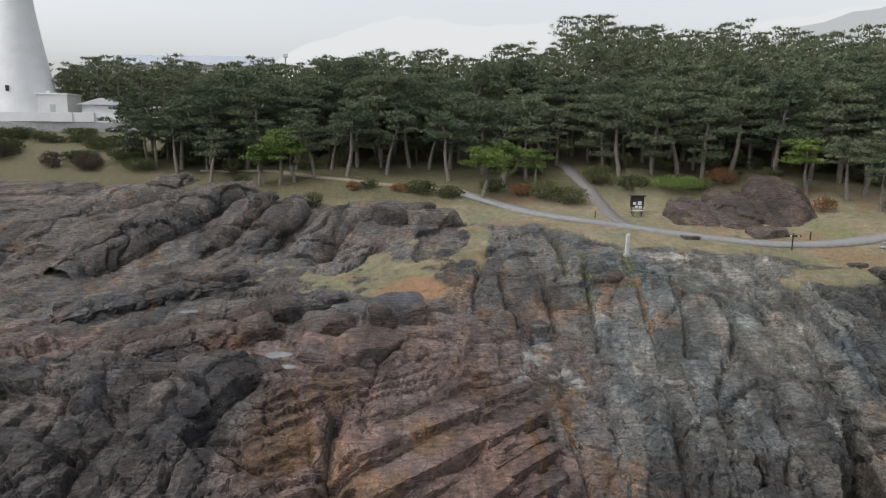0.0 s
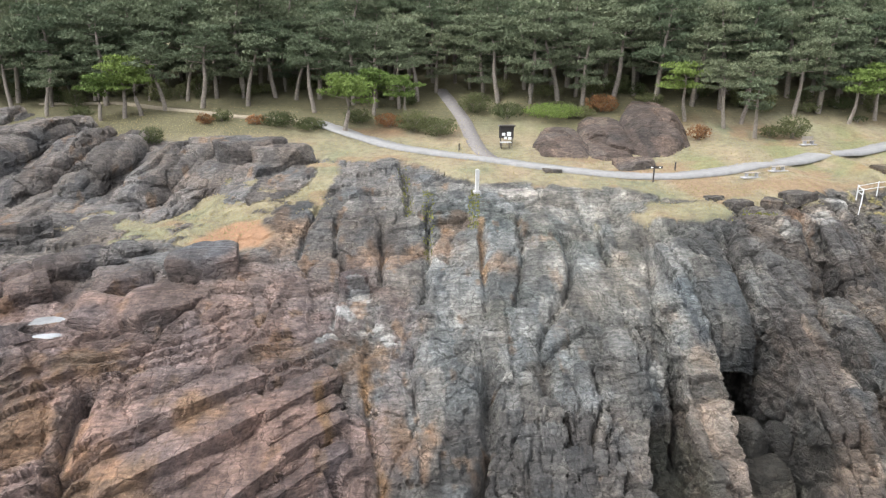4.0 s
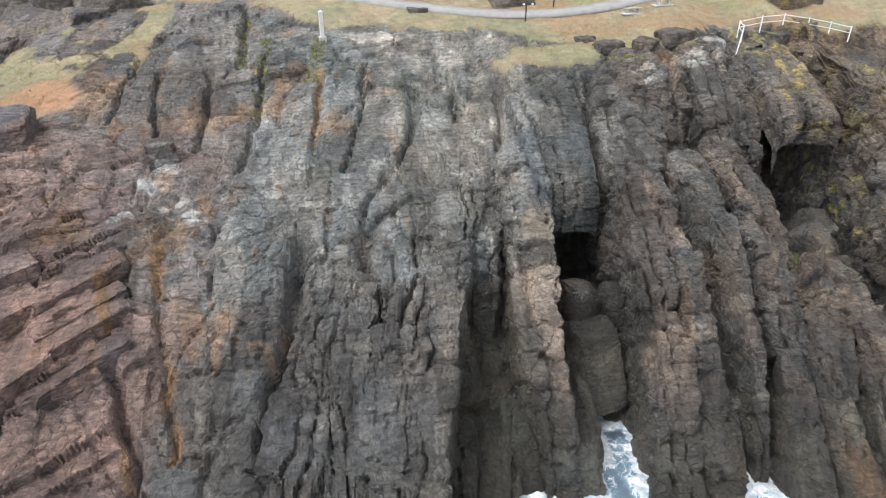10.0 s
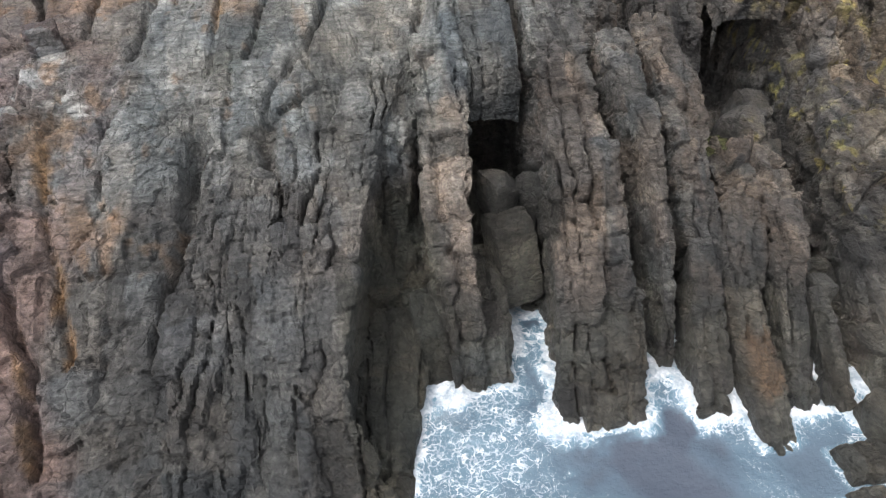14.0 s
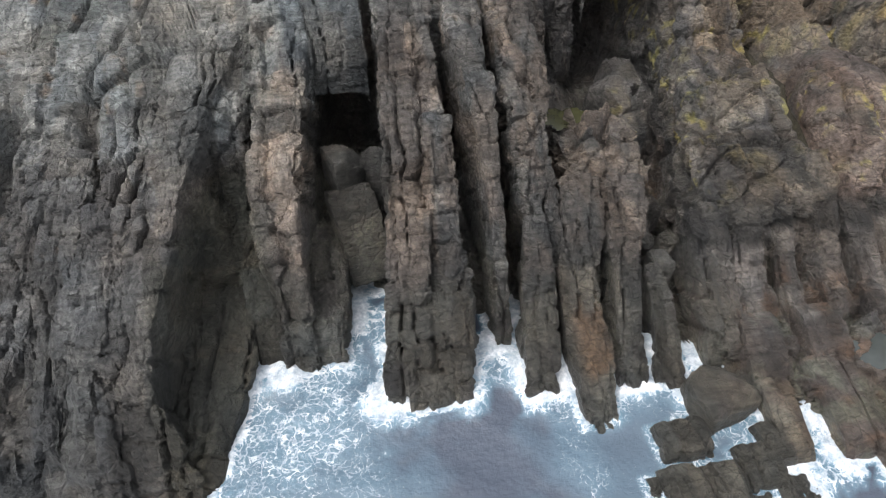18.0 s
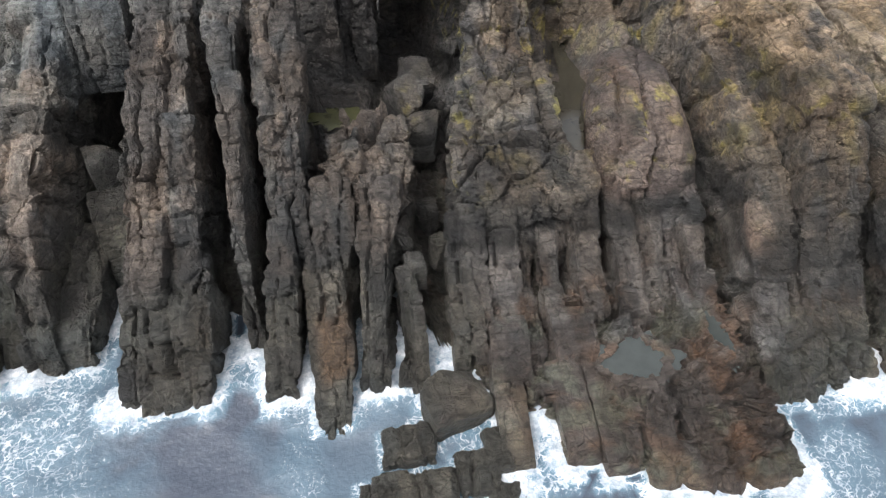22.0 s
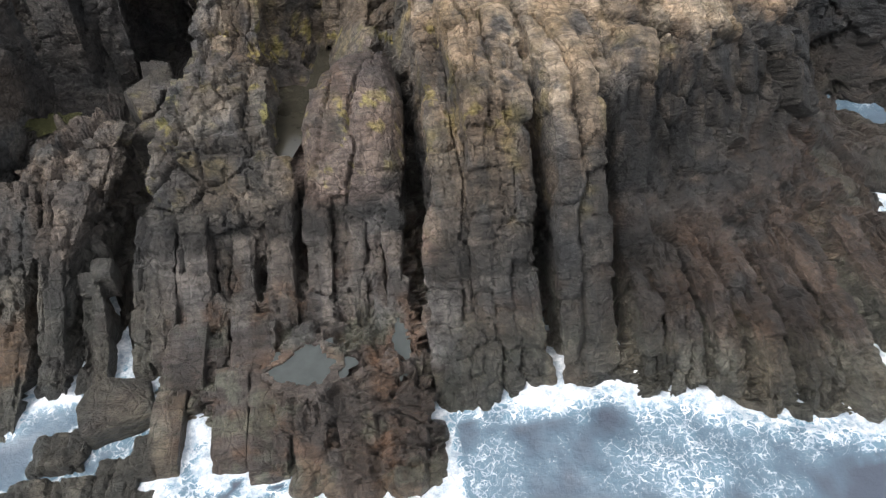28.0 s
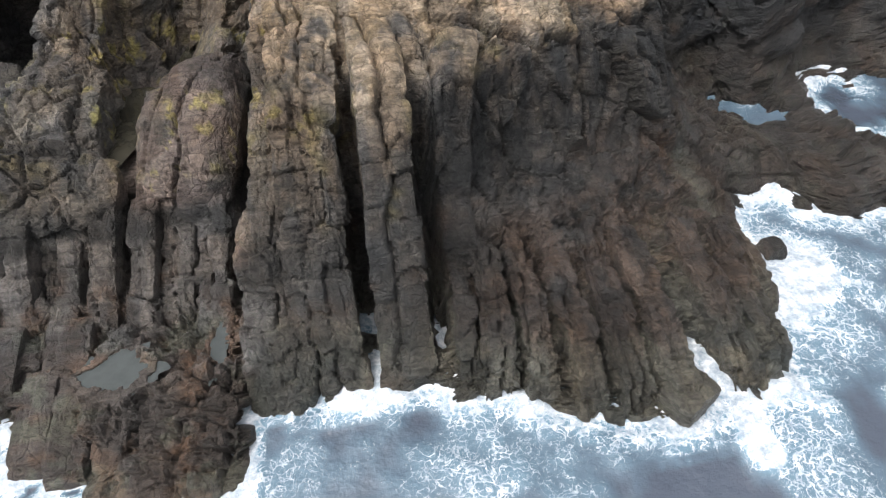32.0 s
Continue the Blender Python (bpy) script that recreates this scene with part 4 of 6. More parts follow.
fin([(74.2, 46, 14.4, 2.4), (74, 42, 13, 2.2), (73.5, 35, 10.4, 2.1), (73.1, 31, 8.5, 2.1), (72.5, 28.5, 7, 2.7), (72.2, 26.5, 4.3, 3), (72.2, 23.5, 1.8, 3.1), (72.2, 21.8, -0.5, 3.2), (72.2, 21.2, -2, 3.2)], "rock rib with bright yellow lichen at its shoulder", deep=9, seed=12, amp=0.38, size=0.9)
fin([(76.6, 46, 16, 4.2), (76.1, 37, 14.8, 3.8), (75.7, 31.8, 13.6, 3.5), (75.5, 29.7, 10, 3.6), (75.3, 27.3, 6.2, 3.8), (75.2, 24.5, 2.8, 4), (75.3, 22.3, 0.3, 4.1), (75.3, 21.7, -2, 4.1)], "tall ochre-stained rock buttress above the surf", deep=11, seed=13, amp=0.42, size=1.0)
fin([(80.3, 42, 15.6, 3), (80.1, 32.6, 14.2, 2.8), (80, 30, 12.2, 2.7), (79.9, 27.9, 9.6, 2.7), (79.6, 25.5, 5, 3), (79.6, 23.5, 2.5, 3.3), (79.6, 21.9, 0.3, 3.5), (79.7, 21.3, -2, 3.5)], "ochre-streaked rock pillar beside a dark cleft", deep=11, seed=14, amp=0.32, size=1.3)


# the pale buttress west of the caves: four ribs that open downwards
PALE = "grey-green jointed rock rib with open cracks"
fin([(19.5, 42, 11, 3.2), (17.8, 38, 9.2, 3), (16.6, 35, 7.4, 3.1), (16, 31, 5.2, 3.3), (15.8, 27.5, 3, 3.6), (15.8, 25, 0.2, 3.8), (15.8, 24, -2, 3.8)], PALE, deep=5, seed=41, amp=0.42)
fin([(20.6, 41, 10.8, 1.8), (19.4, 36.5, 8.4, 2), (18.4, 32, 5.7, 2), (18.2, 28, 2.8, 2.2), (18.2, 25, -0.4, 2.4), (18.2, 24.4, -2, 2.4)], PALE, deep=4, seed=42, amp=0.34)
fin([(23.8, 44, 12.2, 3), (22.6, 39, 10.1, 3.2), (21.8, 36, 8.6, 3.2), (20.7, 31.5, 6, 3.2), (20.5, 28, 3.3, 3.5), (20.5, 25.5, 0.6, 3.7), (20.5, 24.7, -2, 3.7)], PALE, deep=6, seed=43, amp=0.42)
fin([(28, 48.5, 13.9, 3.4), (26.4, 43.6, 12.3, 2.8), (25.4, 40.5, 11, 2.5), (24.1, 36, 8.6, 2.4), (22.8, 31.5, 6, 2.4), (22.7, 29.6, 4.7, 2.8), (23.3, 27.2, 2.1, 3.9), (23.9, 25.7, 0.2, 4.2), (24, 25, -2, 4.2)], PALE + " above a dark recess", deep=9, seed=44, amp=0.32)
fin([(28.2, 50, 13.4, 3.6), (27.9, 45, 11.4, 3.4), (27.7, 43.2, 10.3, 3.2), (27.6, 42.4, 9.3, 3), (27.5, 42.1, 7.6, 2.8), (27.4, 40.6, 5.2, 2.6), (27.3, 37.4, 2.6, 2.8), (27.4, 33.6, 0.4, 3), (27.4, 32.4, -2, 3)], "dark brown rock face set back between two ribs", deep=3, seed=39, amp=0.36, size=0.7, massive=True)
fin([(26.4, 37, 3.2, 4.6), (26.2, 33.4, 1.9, 4.6), (25.5, 30.4, 1.1, 4.2), (25, 27.6, 0.6, 3.6), (24.8, 25.9, 0.1, 3), (24.7, 25.3, -2, 3)], "dark wet rock ledge at the foot of a recess", deep=3, seed=37, amp=0.24)
fin([(33.2, 41, 3.8, 2.2), (33, 37, 3.3, 2.5), (32.6, 34, 2.3, 2.6), (32.3, 32.6, 0.9, 2.4), (32.2, 31.8, -2, 2.4)], "low broken rock foot beside the sea cave inlet", deep=3, seed=40, amp=0.28)
fin([(29, 37, 4.4, 1.8), (29, 34.6, 2.2, 2.2), (29.2, 33, 0.6, 2.2), (29.2, 32.4, -2, 2.2)], "low broken rock foot beside the sea cave inlet", deep=3, seed=36, amp=0.25)
fin([(56.2, 62, 19.2, 5.2), (56, 57, 17.8, 5.2), (55.8, 53.4, 16.4, 5.2), (55.8, 51.9, 15.4, 5), (55.8, 51.4, 14, 5), (55.8, 51.3, 13.2, 5)], "dark rock slab roofing the head of the gully", deep=2.5, seed=38, amp=0.25, name="rock_overhang")
# roof slab of the sea cave and the blocks jammed under it
fin([(34.9, 55, 17.6, 5), (34.9, 51.4, 16.6, 4.8), (34.9, 49, 14.8, 4.6), (34.9, 47.4, 13, 4.6), (34.9, 46.9, 11.5, 4.6), (34.9, 46.8, 9.6, 4.6)], "blue-grey roof slab over a sea cave", deep=3.2, seed=45, amp=0.2, name="cave_roof")
boulder(35.0, 42.4, 6.2, 0.95, 1.0, 1.6, "dark wet block jammed in the sea cave", 20, 1, amp=0.05, square=0.95)
boulder(36.9, 42.4, 5.8, 0.75, 0.8, 1.5, "dark wet block jammed in the sea cave", 50, 2, amp=0.05, square=0.95)
boulder(35.4, 39.8, 3.4, 1.25, 0.9, 2.6, "large grey slab leaning in the sea cave", 15, 3, amp=0.05, tip=-25, square=0.92)
# gully walls behind the fins
fin([(49.5, 57, 18.6, 3), (49.2, 53.5, 16, 3), (49, 51.5, 13.4, 2.8), (49, 50.6, 11, 2.8), (49, 49.6, 6, 2.8)], "dark rock wall block at the head of a gully", deep=9, seed=46, amp=0.3)
fin([(52.4, 59, 18.4, 2.6), (52, 55, 15, 2.5), (51.9, 52.4, 12, 2.4), (51.9, 51.4, 6, 2.4)], "dark rock wall block at the head of a gully", deep=9, seed=47, amp=0.34)
boulder(54.2, 46.8, 6.6, 0.9, 1.3, 1.5, "grey slab with yellow lichen fallen into the gully", 30, 4, amp=0.06, tip=35, square=0.93)
boulder(55.3, 48.2, 6.9, 0.8, 1.2, 1.7, "grey slab fallen into the gully", 10, 5, amp=0.06, tip=25, square=0.93)
boulder(54.8, 44.2, 5.2, 0.9, 1.2, 1.4, "grey block fallen into the gully", 70, 6, amp=0.06, square=0.93)
boulder(54.3, 38.2, 3.0, 0.55, 0.6, 1.0, "dark boulder wedged in a cleft", 0, 71, square=0.95)
boulder(54.5, 35.4, 2.2, 0.5, 0.5, 1.1, "dark boulder wedged in a cleft", 20, 72, square=0.95)
boulder(52.6, 32.9, 3.6, 0.7, 0.7, 1.1, "dark wet boulder wedged in a cleft", 0, 7)
boulder(66.6, 41, 8.9, 0.9, 0.8, 0.8, "dark boulder beside a muddy pool", 0, 8)
fin([(69.6, 58, 19, 4), (69.3, 54.4, 15, 3.6), (69.1, 52, 11.5, 3.2), (69, 51, 8, 3.2)], "brown rock wall at the head of a gully", deep=8, seed=49, amp=0.3)
# ribs at the foot of the eastern headland
EAST = "dark brown rock rib running out into white surf"
for k, (x0, y0, z0, x1, y1, wide) in enumerate(((83.2, 24.5, 3.2, 82.9, 20.9, 1.4), (84.9, 25, 3.5, 84.4, 20.2, 1.8), (86.9, 25, 3.5, 86.7, 19.5, 1.7), (89.1, 25, 3.3, 89.3, 18.4, 1.8), (91.5, 25, 3.3, 91.8, 17.8, 2.1), (93.8, 25, 3.3, 94.1, 17.3, 1.9), (98, 24.6, 2.6, 98.4, 18, 2.0), (100.2, 24.4, 2.4, 100.7, 18.7, 1.8), (102, 25.4, 1.6, 102.2, 22.6, 1.4))):
    fin([(x0, y0 + 4, z0 + 1.5, wide * 0.8), (x0, y0, z0 + 1.0, wide), ((x0 + x1) / 2, (y0 + y1) / 2, z0 * 0.72 + 0.8, wide), (x1, y1 + 0.9, z0 * 0.36 + 0.6, wide), (x1, y1, -0.4, wide), (x1, y1 - 0.3, -2, wide)], EAST, deep=4, seed=50 + k, amp=0.36)
fin([(84.8, 36, 14.6, 2.6), (84.4, 33.4, 13.4, 2.4), (84, 31.6, 10, 2.0), (83.8, 30, 6.6, 1.6), (83.7, 27.6, 4.6, 1.5), (83.6, 25.5, 3.2, 1.4), (83.6, 25, 1, 1.4)], "dark stained rock rib beside a shadowed hollow", deep=5, seed=140, amp=0.3, size=1.3)
# slabs and blocks of the wave-cut shelf
SLAB = "flat dark slab of the wave-washed rock shelf"
for k, (x0, y0, x1, y1, z0, wide) in enumerate(((59.6, 25.6, 59.4, 21, 1.5, 1.7), (61.7, 25.4, 61.4, 20.2, 1.5, 1.9), (63.8, 24, 63.6, 20, 1.4, 1.6), (65.8, 23, 66, 19.6, 1.1, 1.5), (56.4, 24.8, 56, 21.2, 1.3, 1.5), (61, 28.4, 60.6, 25, 2.5, 2.4), (57.2, 28.6, 56.8, 25.2, 2.3, 2.2))):
    fin([(x0, y0 + 0.8, z0 + 0.1, wide), (x0, y0, z0 + 0.2, wide), (x1, y1 + 0.6, z0 * 0.55, wide), (x1, y1, 0.1, wide), (x1, y1 - 0.3, -1.6, wide)], SLAB, deep=2.6, seed=60 + k, amp=0.13, name="rock_slab", blocks=False, size=1.5, shoulder=0.05)
boulder(53.3, 25.6, 0.5, 1.6, 1.4, 1.1, "squared wet boulder standing in surf", 15, 9, square=0.93)
for k, (x0, y0, z0, wide, long) in enumerate(((50.6, 23.7, 0.85, 2.8, 2.1), (49.6, 21.2, 0.6, 2.3, 2.2), (51.8, 21, 0.65, 2.0, 2.2), (53.7, 21.4, 0.75, 2.0, 2.5), (55.2, 22.4, 0.9, 1.5, 2.4), (48.2, 21.6, 0.25, 1.0, 1.2), (52.6, 19.6, 0.3, 2.4, 1.4), (55, 19.9, 0.4, 1.8, 1.6), (50, 19.6, 0.2, 1.8, 1.2))):
    fin([(x0, y0 + long * 0.55, -1.5, wide), (x0, y0 + long / 2, z0 - 0.1, wide), (x0, y0, z0, wide * 1.05), (x0 - 0.1, y0 - long / 2, z0 - 0.15, wide), (x0 - 0.1, y0 - long * 0.56, -1.5, wide)], "flat grey-green block awash at the edge of the rock shelf", deep=2, seed=120 + k, amp=0.2, name="rock_slab", blocks=False, step=0.12)
boulder(94.6, 18.4, 0.4, 1.6, 1.2, 1.1, "dark boulder washed by surf", 30, 15)
boulder(105.6, 28.2, 0, 0.9, 0.8, 0.7, "dark boulder washed by surf", 0, 16)

# rocks of the western slope
RED = "red-brown bedded rock slab with thin ledges"
for k, (o, zz, wide) in enumerate(((0, 0.1, 3.0), (2.2, 0.12, 3.4), (5.4, 0.1, 3.8))):
    fin([(1.9 + 0.3 * o, 44 - o, 12.7 - 0.42 * o + zz, wide), (-2.2 + 0.45 * o, 41 - o, 12.4 - 0.5 * o + zz, wide * 1.1), (-6 + 0.5 * o, 38.2 - o, 11.9 - 0.55 * o + zz, wide), (-7.4 + 0.5 * o, 37.2 - o, 10.4 - 0.55 * o, wide * 0.8)], RED, deep=1.8, amp=0.14, name="rock_slab", seed=70 + k, blocks=False, shoulder=0.03, massive=True, size=1.2)
for k in range(4):
    o = 1.5 * k + (0.0, 0.4, -0.3, 0.25)[k]
    f9 = (1.2, 0.8, 1.15, 0.7)[k]
    fin([(7 + 0.2 * o, 43.2 - o, 12.7 - 0.5 * o, 1.5 * f9), (5 + 0.2 * o, 42 - o, 12.3 - 0.5 * o, 1.7 * f9), (3.6 - 0.7 * f9 + 0.2 * o, 40.4 - o, 11.7 - 0.5 * o, 1.4 * f9), (2.5 + 0.2 * o, 40 - o, 9.8 - 0.5 * o, 1.2)], "tilted red-brown slab stained orange along its ledge", deep=1.8, amp=0.1, name="rock_slab", seed=80 + k, blocks=False, shoulder=0.04, size=1.4)
fin([(-15, 54, 15.9, 4), (-20, 51, 15.9, 5), (-26, 47, 15, 5), (-33, 43, 13, 5)], "long dark grey rock ridge on the western slope", deep=3, amp=0.45, name="rock_ridge", seed=90, massive=True, size=1.3)
fin([(-13, 45.5, 15.2, 4), (-16, 42, 15.8, 5), (-18.5, 38, 13.5, 5), (-20, 34, 10.5, 4.5)], "brown rock ridge with orange stains", deep=4, amp=0.45, name="rock_ridge", seed=91, massive=True, size=1.3)
fin([(-9, 59.5, 16.5, 3), (-14, 57.6, 16.6, 3.6), (-19, 55.5, 15.8, 3)], "low dark rock ridge beside a rain pool", deep=2, amp=0.4, name="rock_ridge", seed=92, massive=True, size=1.3)
fin([(-20, 66, 17, 4), (-27, 63, 16.6, 5), (-36, 58, 15, 5)], "low dark rock ridge on the western slope", deep=2.5, amp=0.5, name="rock_ridge", seed=93, massive=True, size=1.3)
for x, y, z, a, b2, c2, tn in ((-4.2, 56.2, 15.4, 2.3, 2.2, 1.6, 10), (-8, 56.6, 15.2, 1.5, 1.3, 0.9, 40), (-9.6, 54.2, 14.8, 1.9, 1.6, 1.1, 20), (-5.5, 51.2, 14.1, 2.6, 2.0, 1.1, 60), (-9.8, 50.4, 14.0, 2.2, 1.6, 1.1, 80)):
    boulder(x, y, z, a, b2, c2, "rounded dark blue-grey boulder on the rock slope", tn, int(a * 40 + y), amp=0.1, square=0.95)
boulder(7.9, 52.2, 15.3, 1.1, 1.0, 0.9, "small brown boulder perched on the slope", 20, 30)
OUT = "large weathered grey-brown outcrop at the edge of the turf"
fin([(-29, 96, 24.6, 6), (-33, 88, 23.4, 7.5), (-38, 79, 20.6, 7.5), (-43, 71, 16, 6)], OUT, deep=5, amp=0.6, name="rock_outcrop", seed=100, shoulder=0.8, size=2.4, massive=True)
fin([(-40, 103, 25, 8), (-46, 92, 23, 9), (-53, 80, 19, 9), (-58, 70, 15, 7)], OUT, deep=6, amp=0.6, name="rock_outcrop", seed=101, shoulder=0.8, size=2.4, massive=True)
fin([(-24.5, 91, 23.4, 4), (-26, 84, 22.8, 5.2), (-28.5, 77, 19, 5), (-30, 73, 15.6, 4)], OUT, deep=5, amp=0.5, name="rock_outcrop", seed=102, shoulder=0.8, size=2.4, massive=True)
fin([(-19.4, 88, 22.6, 4.6), (-20.6, 82.5, 22.4, 5.4), (-22.8, 76.5, 19, 5), (-24, 73.6, 15.8, 4)], OUT, deep=5, amp=0.5, name="rock_outcrop", seed=103, shoulder=0.8, size=2.4, massive=True)
fin([(-11.4, 86, 22.3, 5.5), (-12.6, 81.5, 22, 6.2), (-15.4, 75, 18.8, 5.2), (-17, 71.6, 16, 4)], OUT, deep=5, amp=0.5, name="rock_outcrop", seed=104, shoulder=0.8, size=2.4, massive=True)
fin([(-6.6, 80, 20.2, 4), (-8.6, 74, 19, 4.4), (-11.6, 68.6, 17.4, 4), (-13.5, 66, 15.8, 3)], OUT, deep=3, amp=0.45, name="rock_outcrop", seed=105, shoulder=0.8, size=2.4, massive=True)
boulder(-4.8, 81.6, 20.6, 3.6, 2.6, 2.0, OUT, 25, 31, fine=5, square=0.95)
boulder(-0.6, 79.6, 20.3, 2.8, 2.2, 1.7, OUT, 35, 32, fine=5, square=0.95)
boulder(-8.6, 83.4, 21.0, 2.6, 2.2, 1.7, OUT, 30, 33, fine=5, square=0.95)
boulder(-2.6, 76.4, 19.3, 2.0, 1.6, 1.2, OUT, 40, 34, square=0.95)
# rock hill on the landward side of the footpath
HILL = "rounded brown rock hill beside the footpath"
fin([(45, 92, 26.6, 6), (43.8, 86, 26, 8), (42.4, 80, 24.2, 8.4), (40.6, 75.6, 21.4, 5.4), (40.2, 74.2, 19.8, 4)], HILL, deep=5, amp=0.16, name="rock_outcrop", seed=106, shoulder=1.1, size=2.4, massive=True)
fin([(38, 88, 24.6, 7), (37, 82, 23.4, 8), (36, 77, 21.6, 8), (35.4, 74, 20, 5), (35.2, 73, 18.8, 4)], HILL, deep=4, amp=0.16, name="rock_outcrop", seed=107, shoulder=1.1, size=2.4, massive=True)
fin([(32, 86, 23.6, 7), (31, 80.5, 22.9, 8), (30.4, 77.2, 21.6, 7.4), (30.2, 76, 19.6, 6)], HILL, deep=3, amp=0.16, name="rock_outcrop", seed=108, shoulder=1.1, size=2.4, massive=True)
boulder(37.4, 73.4, 19.9, 2.2, 1.5, 1.5, HILL, 0, 35)
for x, y, a, tn in ((28, 72, 1.0, 0), (48.6, 61.6, 1.6, 20), (45.6, 60.6, 1.3, 50), (51.6, 61.4, 1.5, 0), (42.5, 61, 1.2, 10), (58.5, 62.2, 1.6, 30), (61.6, 63.6, 1.4, 0), (64.6, 70, 2.0, 10), (67.5, 70.8, 1.6, 60), (41, 62.6, 0.9, 0)):
    boulder(x, y, height(x, y) - 0.1, a, a * 0.7, a * 0.45, "low grey boulder half sunk in dry turf", tn, int(x * 3), amp=0.12)

# ---- the sea ----
sx = np.concatenate([np.linspace(-900, -40, 24), np.arange(-36, 16, 3.0), np.arange(16, 126, 0.3), np.linspace(128, 900, 26)])
sy = np.concatenate([np.linspace(-900, -10, 24), np.arange(-6, 12, 1.2), np.arange(12, 52, 0.3)])
XX, YY = np.meshgrid(sx, sy, indexing="ij")
S = np.stack([XX.ravel(), YY.ravel(), np.zeros(XX.size)], 1)

# nearness to rock that stands out of the water
cell = 0.5
gx, gy = np.arange(0, 130, cell), np.arange(5, 60, cell)
land = np.zeros((len(gx), len(gy)), bool)
for q in [P] + ROCKS:
    k = (q[:, 2] > 0.05) & (q[:, 0] >= 0) & (q[:, 0] < 129) & (q[:, 1] >= 5) & (q[:, 1] < 59)
    land[(q[k, 0] / cell).astype(int), ((q[k, 1] - 5) / cell).astype(int)] = True
away = np.where(land, 0.0, 99.0)
for _ in range(24):
    for ax in (0, 1):
        for d in (-1, 1):
            away = np.minimum(away, np.roll(away, d, ax) + cell)
    for d in (-1, 1):
        for e in (-1, 1):
            away = np.minimum(away, np.roll(np.roll(away, d, 0), e, 1) + cell * 1.414)
ix = np.clip((S[:, 0] / cell).astype(int), 0, len(gx) - 1)
iy = np.clip(((S[:, 1] - 5) / cell).astype(int), 0, len(gy) - 1)
reach = np.minimum(away[ix, iy], 12)
swell = fbm(S * np.array((0.12, 0.2, 1)), 4, 100)
curd = fbm(S * 0.5 + 5, 4, 104)
lively = smooth(52, 90, S[:, 0])
foam = np.clip(1.02 - reach / np.maximum(0.25, 0.75 + 0.6 * lively + 4.2 * swell + 2.4 * curd), 0, 1) * smooth(0, 20, S[:, 0])
streak = fbm(S * np.array((0.22, 0.08, 1)) + 40, 4, 108)
foam = np.maximum(foam * (0.9 + 1.0 * curd), 0.8 * smooth(1.0 + 2.4 * np.clip(curd, -0.25, 0.22) + (0.7 + 0.9 * smooth(70, 84, S[:, 0])) * lively, 0.1, reach) * smooth(14, 24, S[:, 0]))
foam = np.maximum(foam, (0.36 + 0.15 * lively) * smooth(11, 0, reach - 1.5 * lively - 9 * swell) * smooth(-0.25, 0.25, streak + 0.4 * curd + 0.1 * lively))
surf = smooth(56.5, 58, S[:, 0]) * smooth(72, 70.6, S[:, 0]) * smooth(24, 22, S[:, 1])
foam = np.maximum(foam, surf * smooth(2.6 + 4 * curd, 0.3, reach) * 0.95)
foam = np.maximum(foam, 0.95 * smooth(9, 2, np.hypot(S[:, 0] - 105, S[:, 1] - 26) + 3 * curd))
foam = np.maximum(foam, 0.95 * smooth(1.6, 0.6, near_line(S[:, 0] + curd, S[:, 1], ((99.4, 26.6), (97.6, 20), (97.4, 14.5)))))
foam = np.maximum(foam, 0.45 * smooth(1.5, 0.6, np.hypot((S[:, 0] - 30.4) / 4.2, (S[:, 1] - 28.6) / 3.6) + 1.2 * curd))
foam *= 1 - 0.45 * smooth(57, 54, S[:, 0]) * smooth(27, 25, S[:, 1]) * smooth(45, 47, S[:, 0])
foam *= 1 - 0.75 * smooth(103, 107, S[:, 0]) * smooth(120, 118, S[:, 0]) * smooth(36, 40, S[:, 1])
foam *= smooth(5.5, 9, S[:, 1]) * smooth(129, 125, S[:, 0])
S[:, 2] = -0.15 + swell * 0.35 + 0.15 * curd + 0.35 * foam * (0.6 + curd)
sea_mat, n, l, b = mat("sea_water", 0.12)
fa = n.new("ShaderNodeAttribute")
fa.attribute_name = "foam"
vor = n.new("ShaderNodeTexVoronoi")
vor.feature = "DISTANCE_TO_EDGE"
vor.inputs["Scale"].default_value = 0.95
geo = n.new("ShaderNodeNewGeometry")
wob = n.new("ShaderNodeTexNoise")
wob.inputs["Scale"].default_value, wob.inputs["Detail"].default_value = 0.8, 5
l.new(geo.outputs["Position"], wob.inputs["Vector"])
wv = n.new("ShaderNodeVectorMath")
wv.operation = "MULTIPLY_ADD"
wv.inputs[1].default_value = (4.5, 4.5, 4.5)
l.new(wob.outputs["Color"], wv.inputs[0])
l.new(geo.outputs["Position"], wv.inputs[2])
l.new(wv.outputs["Vector"], vor.inputs["Vector"])
lace = n.new("ShaderNodeMapRange")
lace.inputs["From Min"].default_value, lace.inputs["From Max"].default_value = 0.0, 0.15
lace.inputs["To Min"].default_value, lace.inputs["To Max"].default_value = 0.47, -0.14
vor2 = n.new("ShaderNodeTexVoronoi")
vor2.feature = "DISTANCE_TO_EDGE"
vor2.inputs["Scale"].default_value = 2.1
l.new(wv.outputs["Vector"], vor2.inputs["Vector"])
thin = n.new("ShaderNodeMath")
thin.operation = "MULTIPLY"
thin.inputs[1].default_value = 3.0
l.new(vor2.outputs["Distance"], thin.inputs[0])
both = n.new("ShaderNodeMath")
both.operation = "MINIMUM"
l.new(thin.outputs["Value"], both.inputs[0])
l.new(vor.outputs["Distance"], both.inputs[1])
l.new(both.outputs["Value"], lace.inputs["Value"])
speck = noised(n, l, 4.0, 7, 0.75)
add = n.new("ShaderNodeMath")
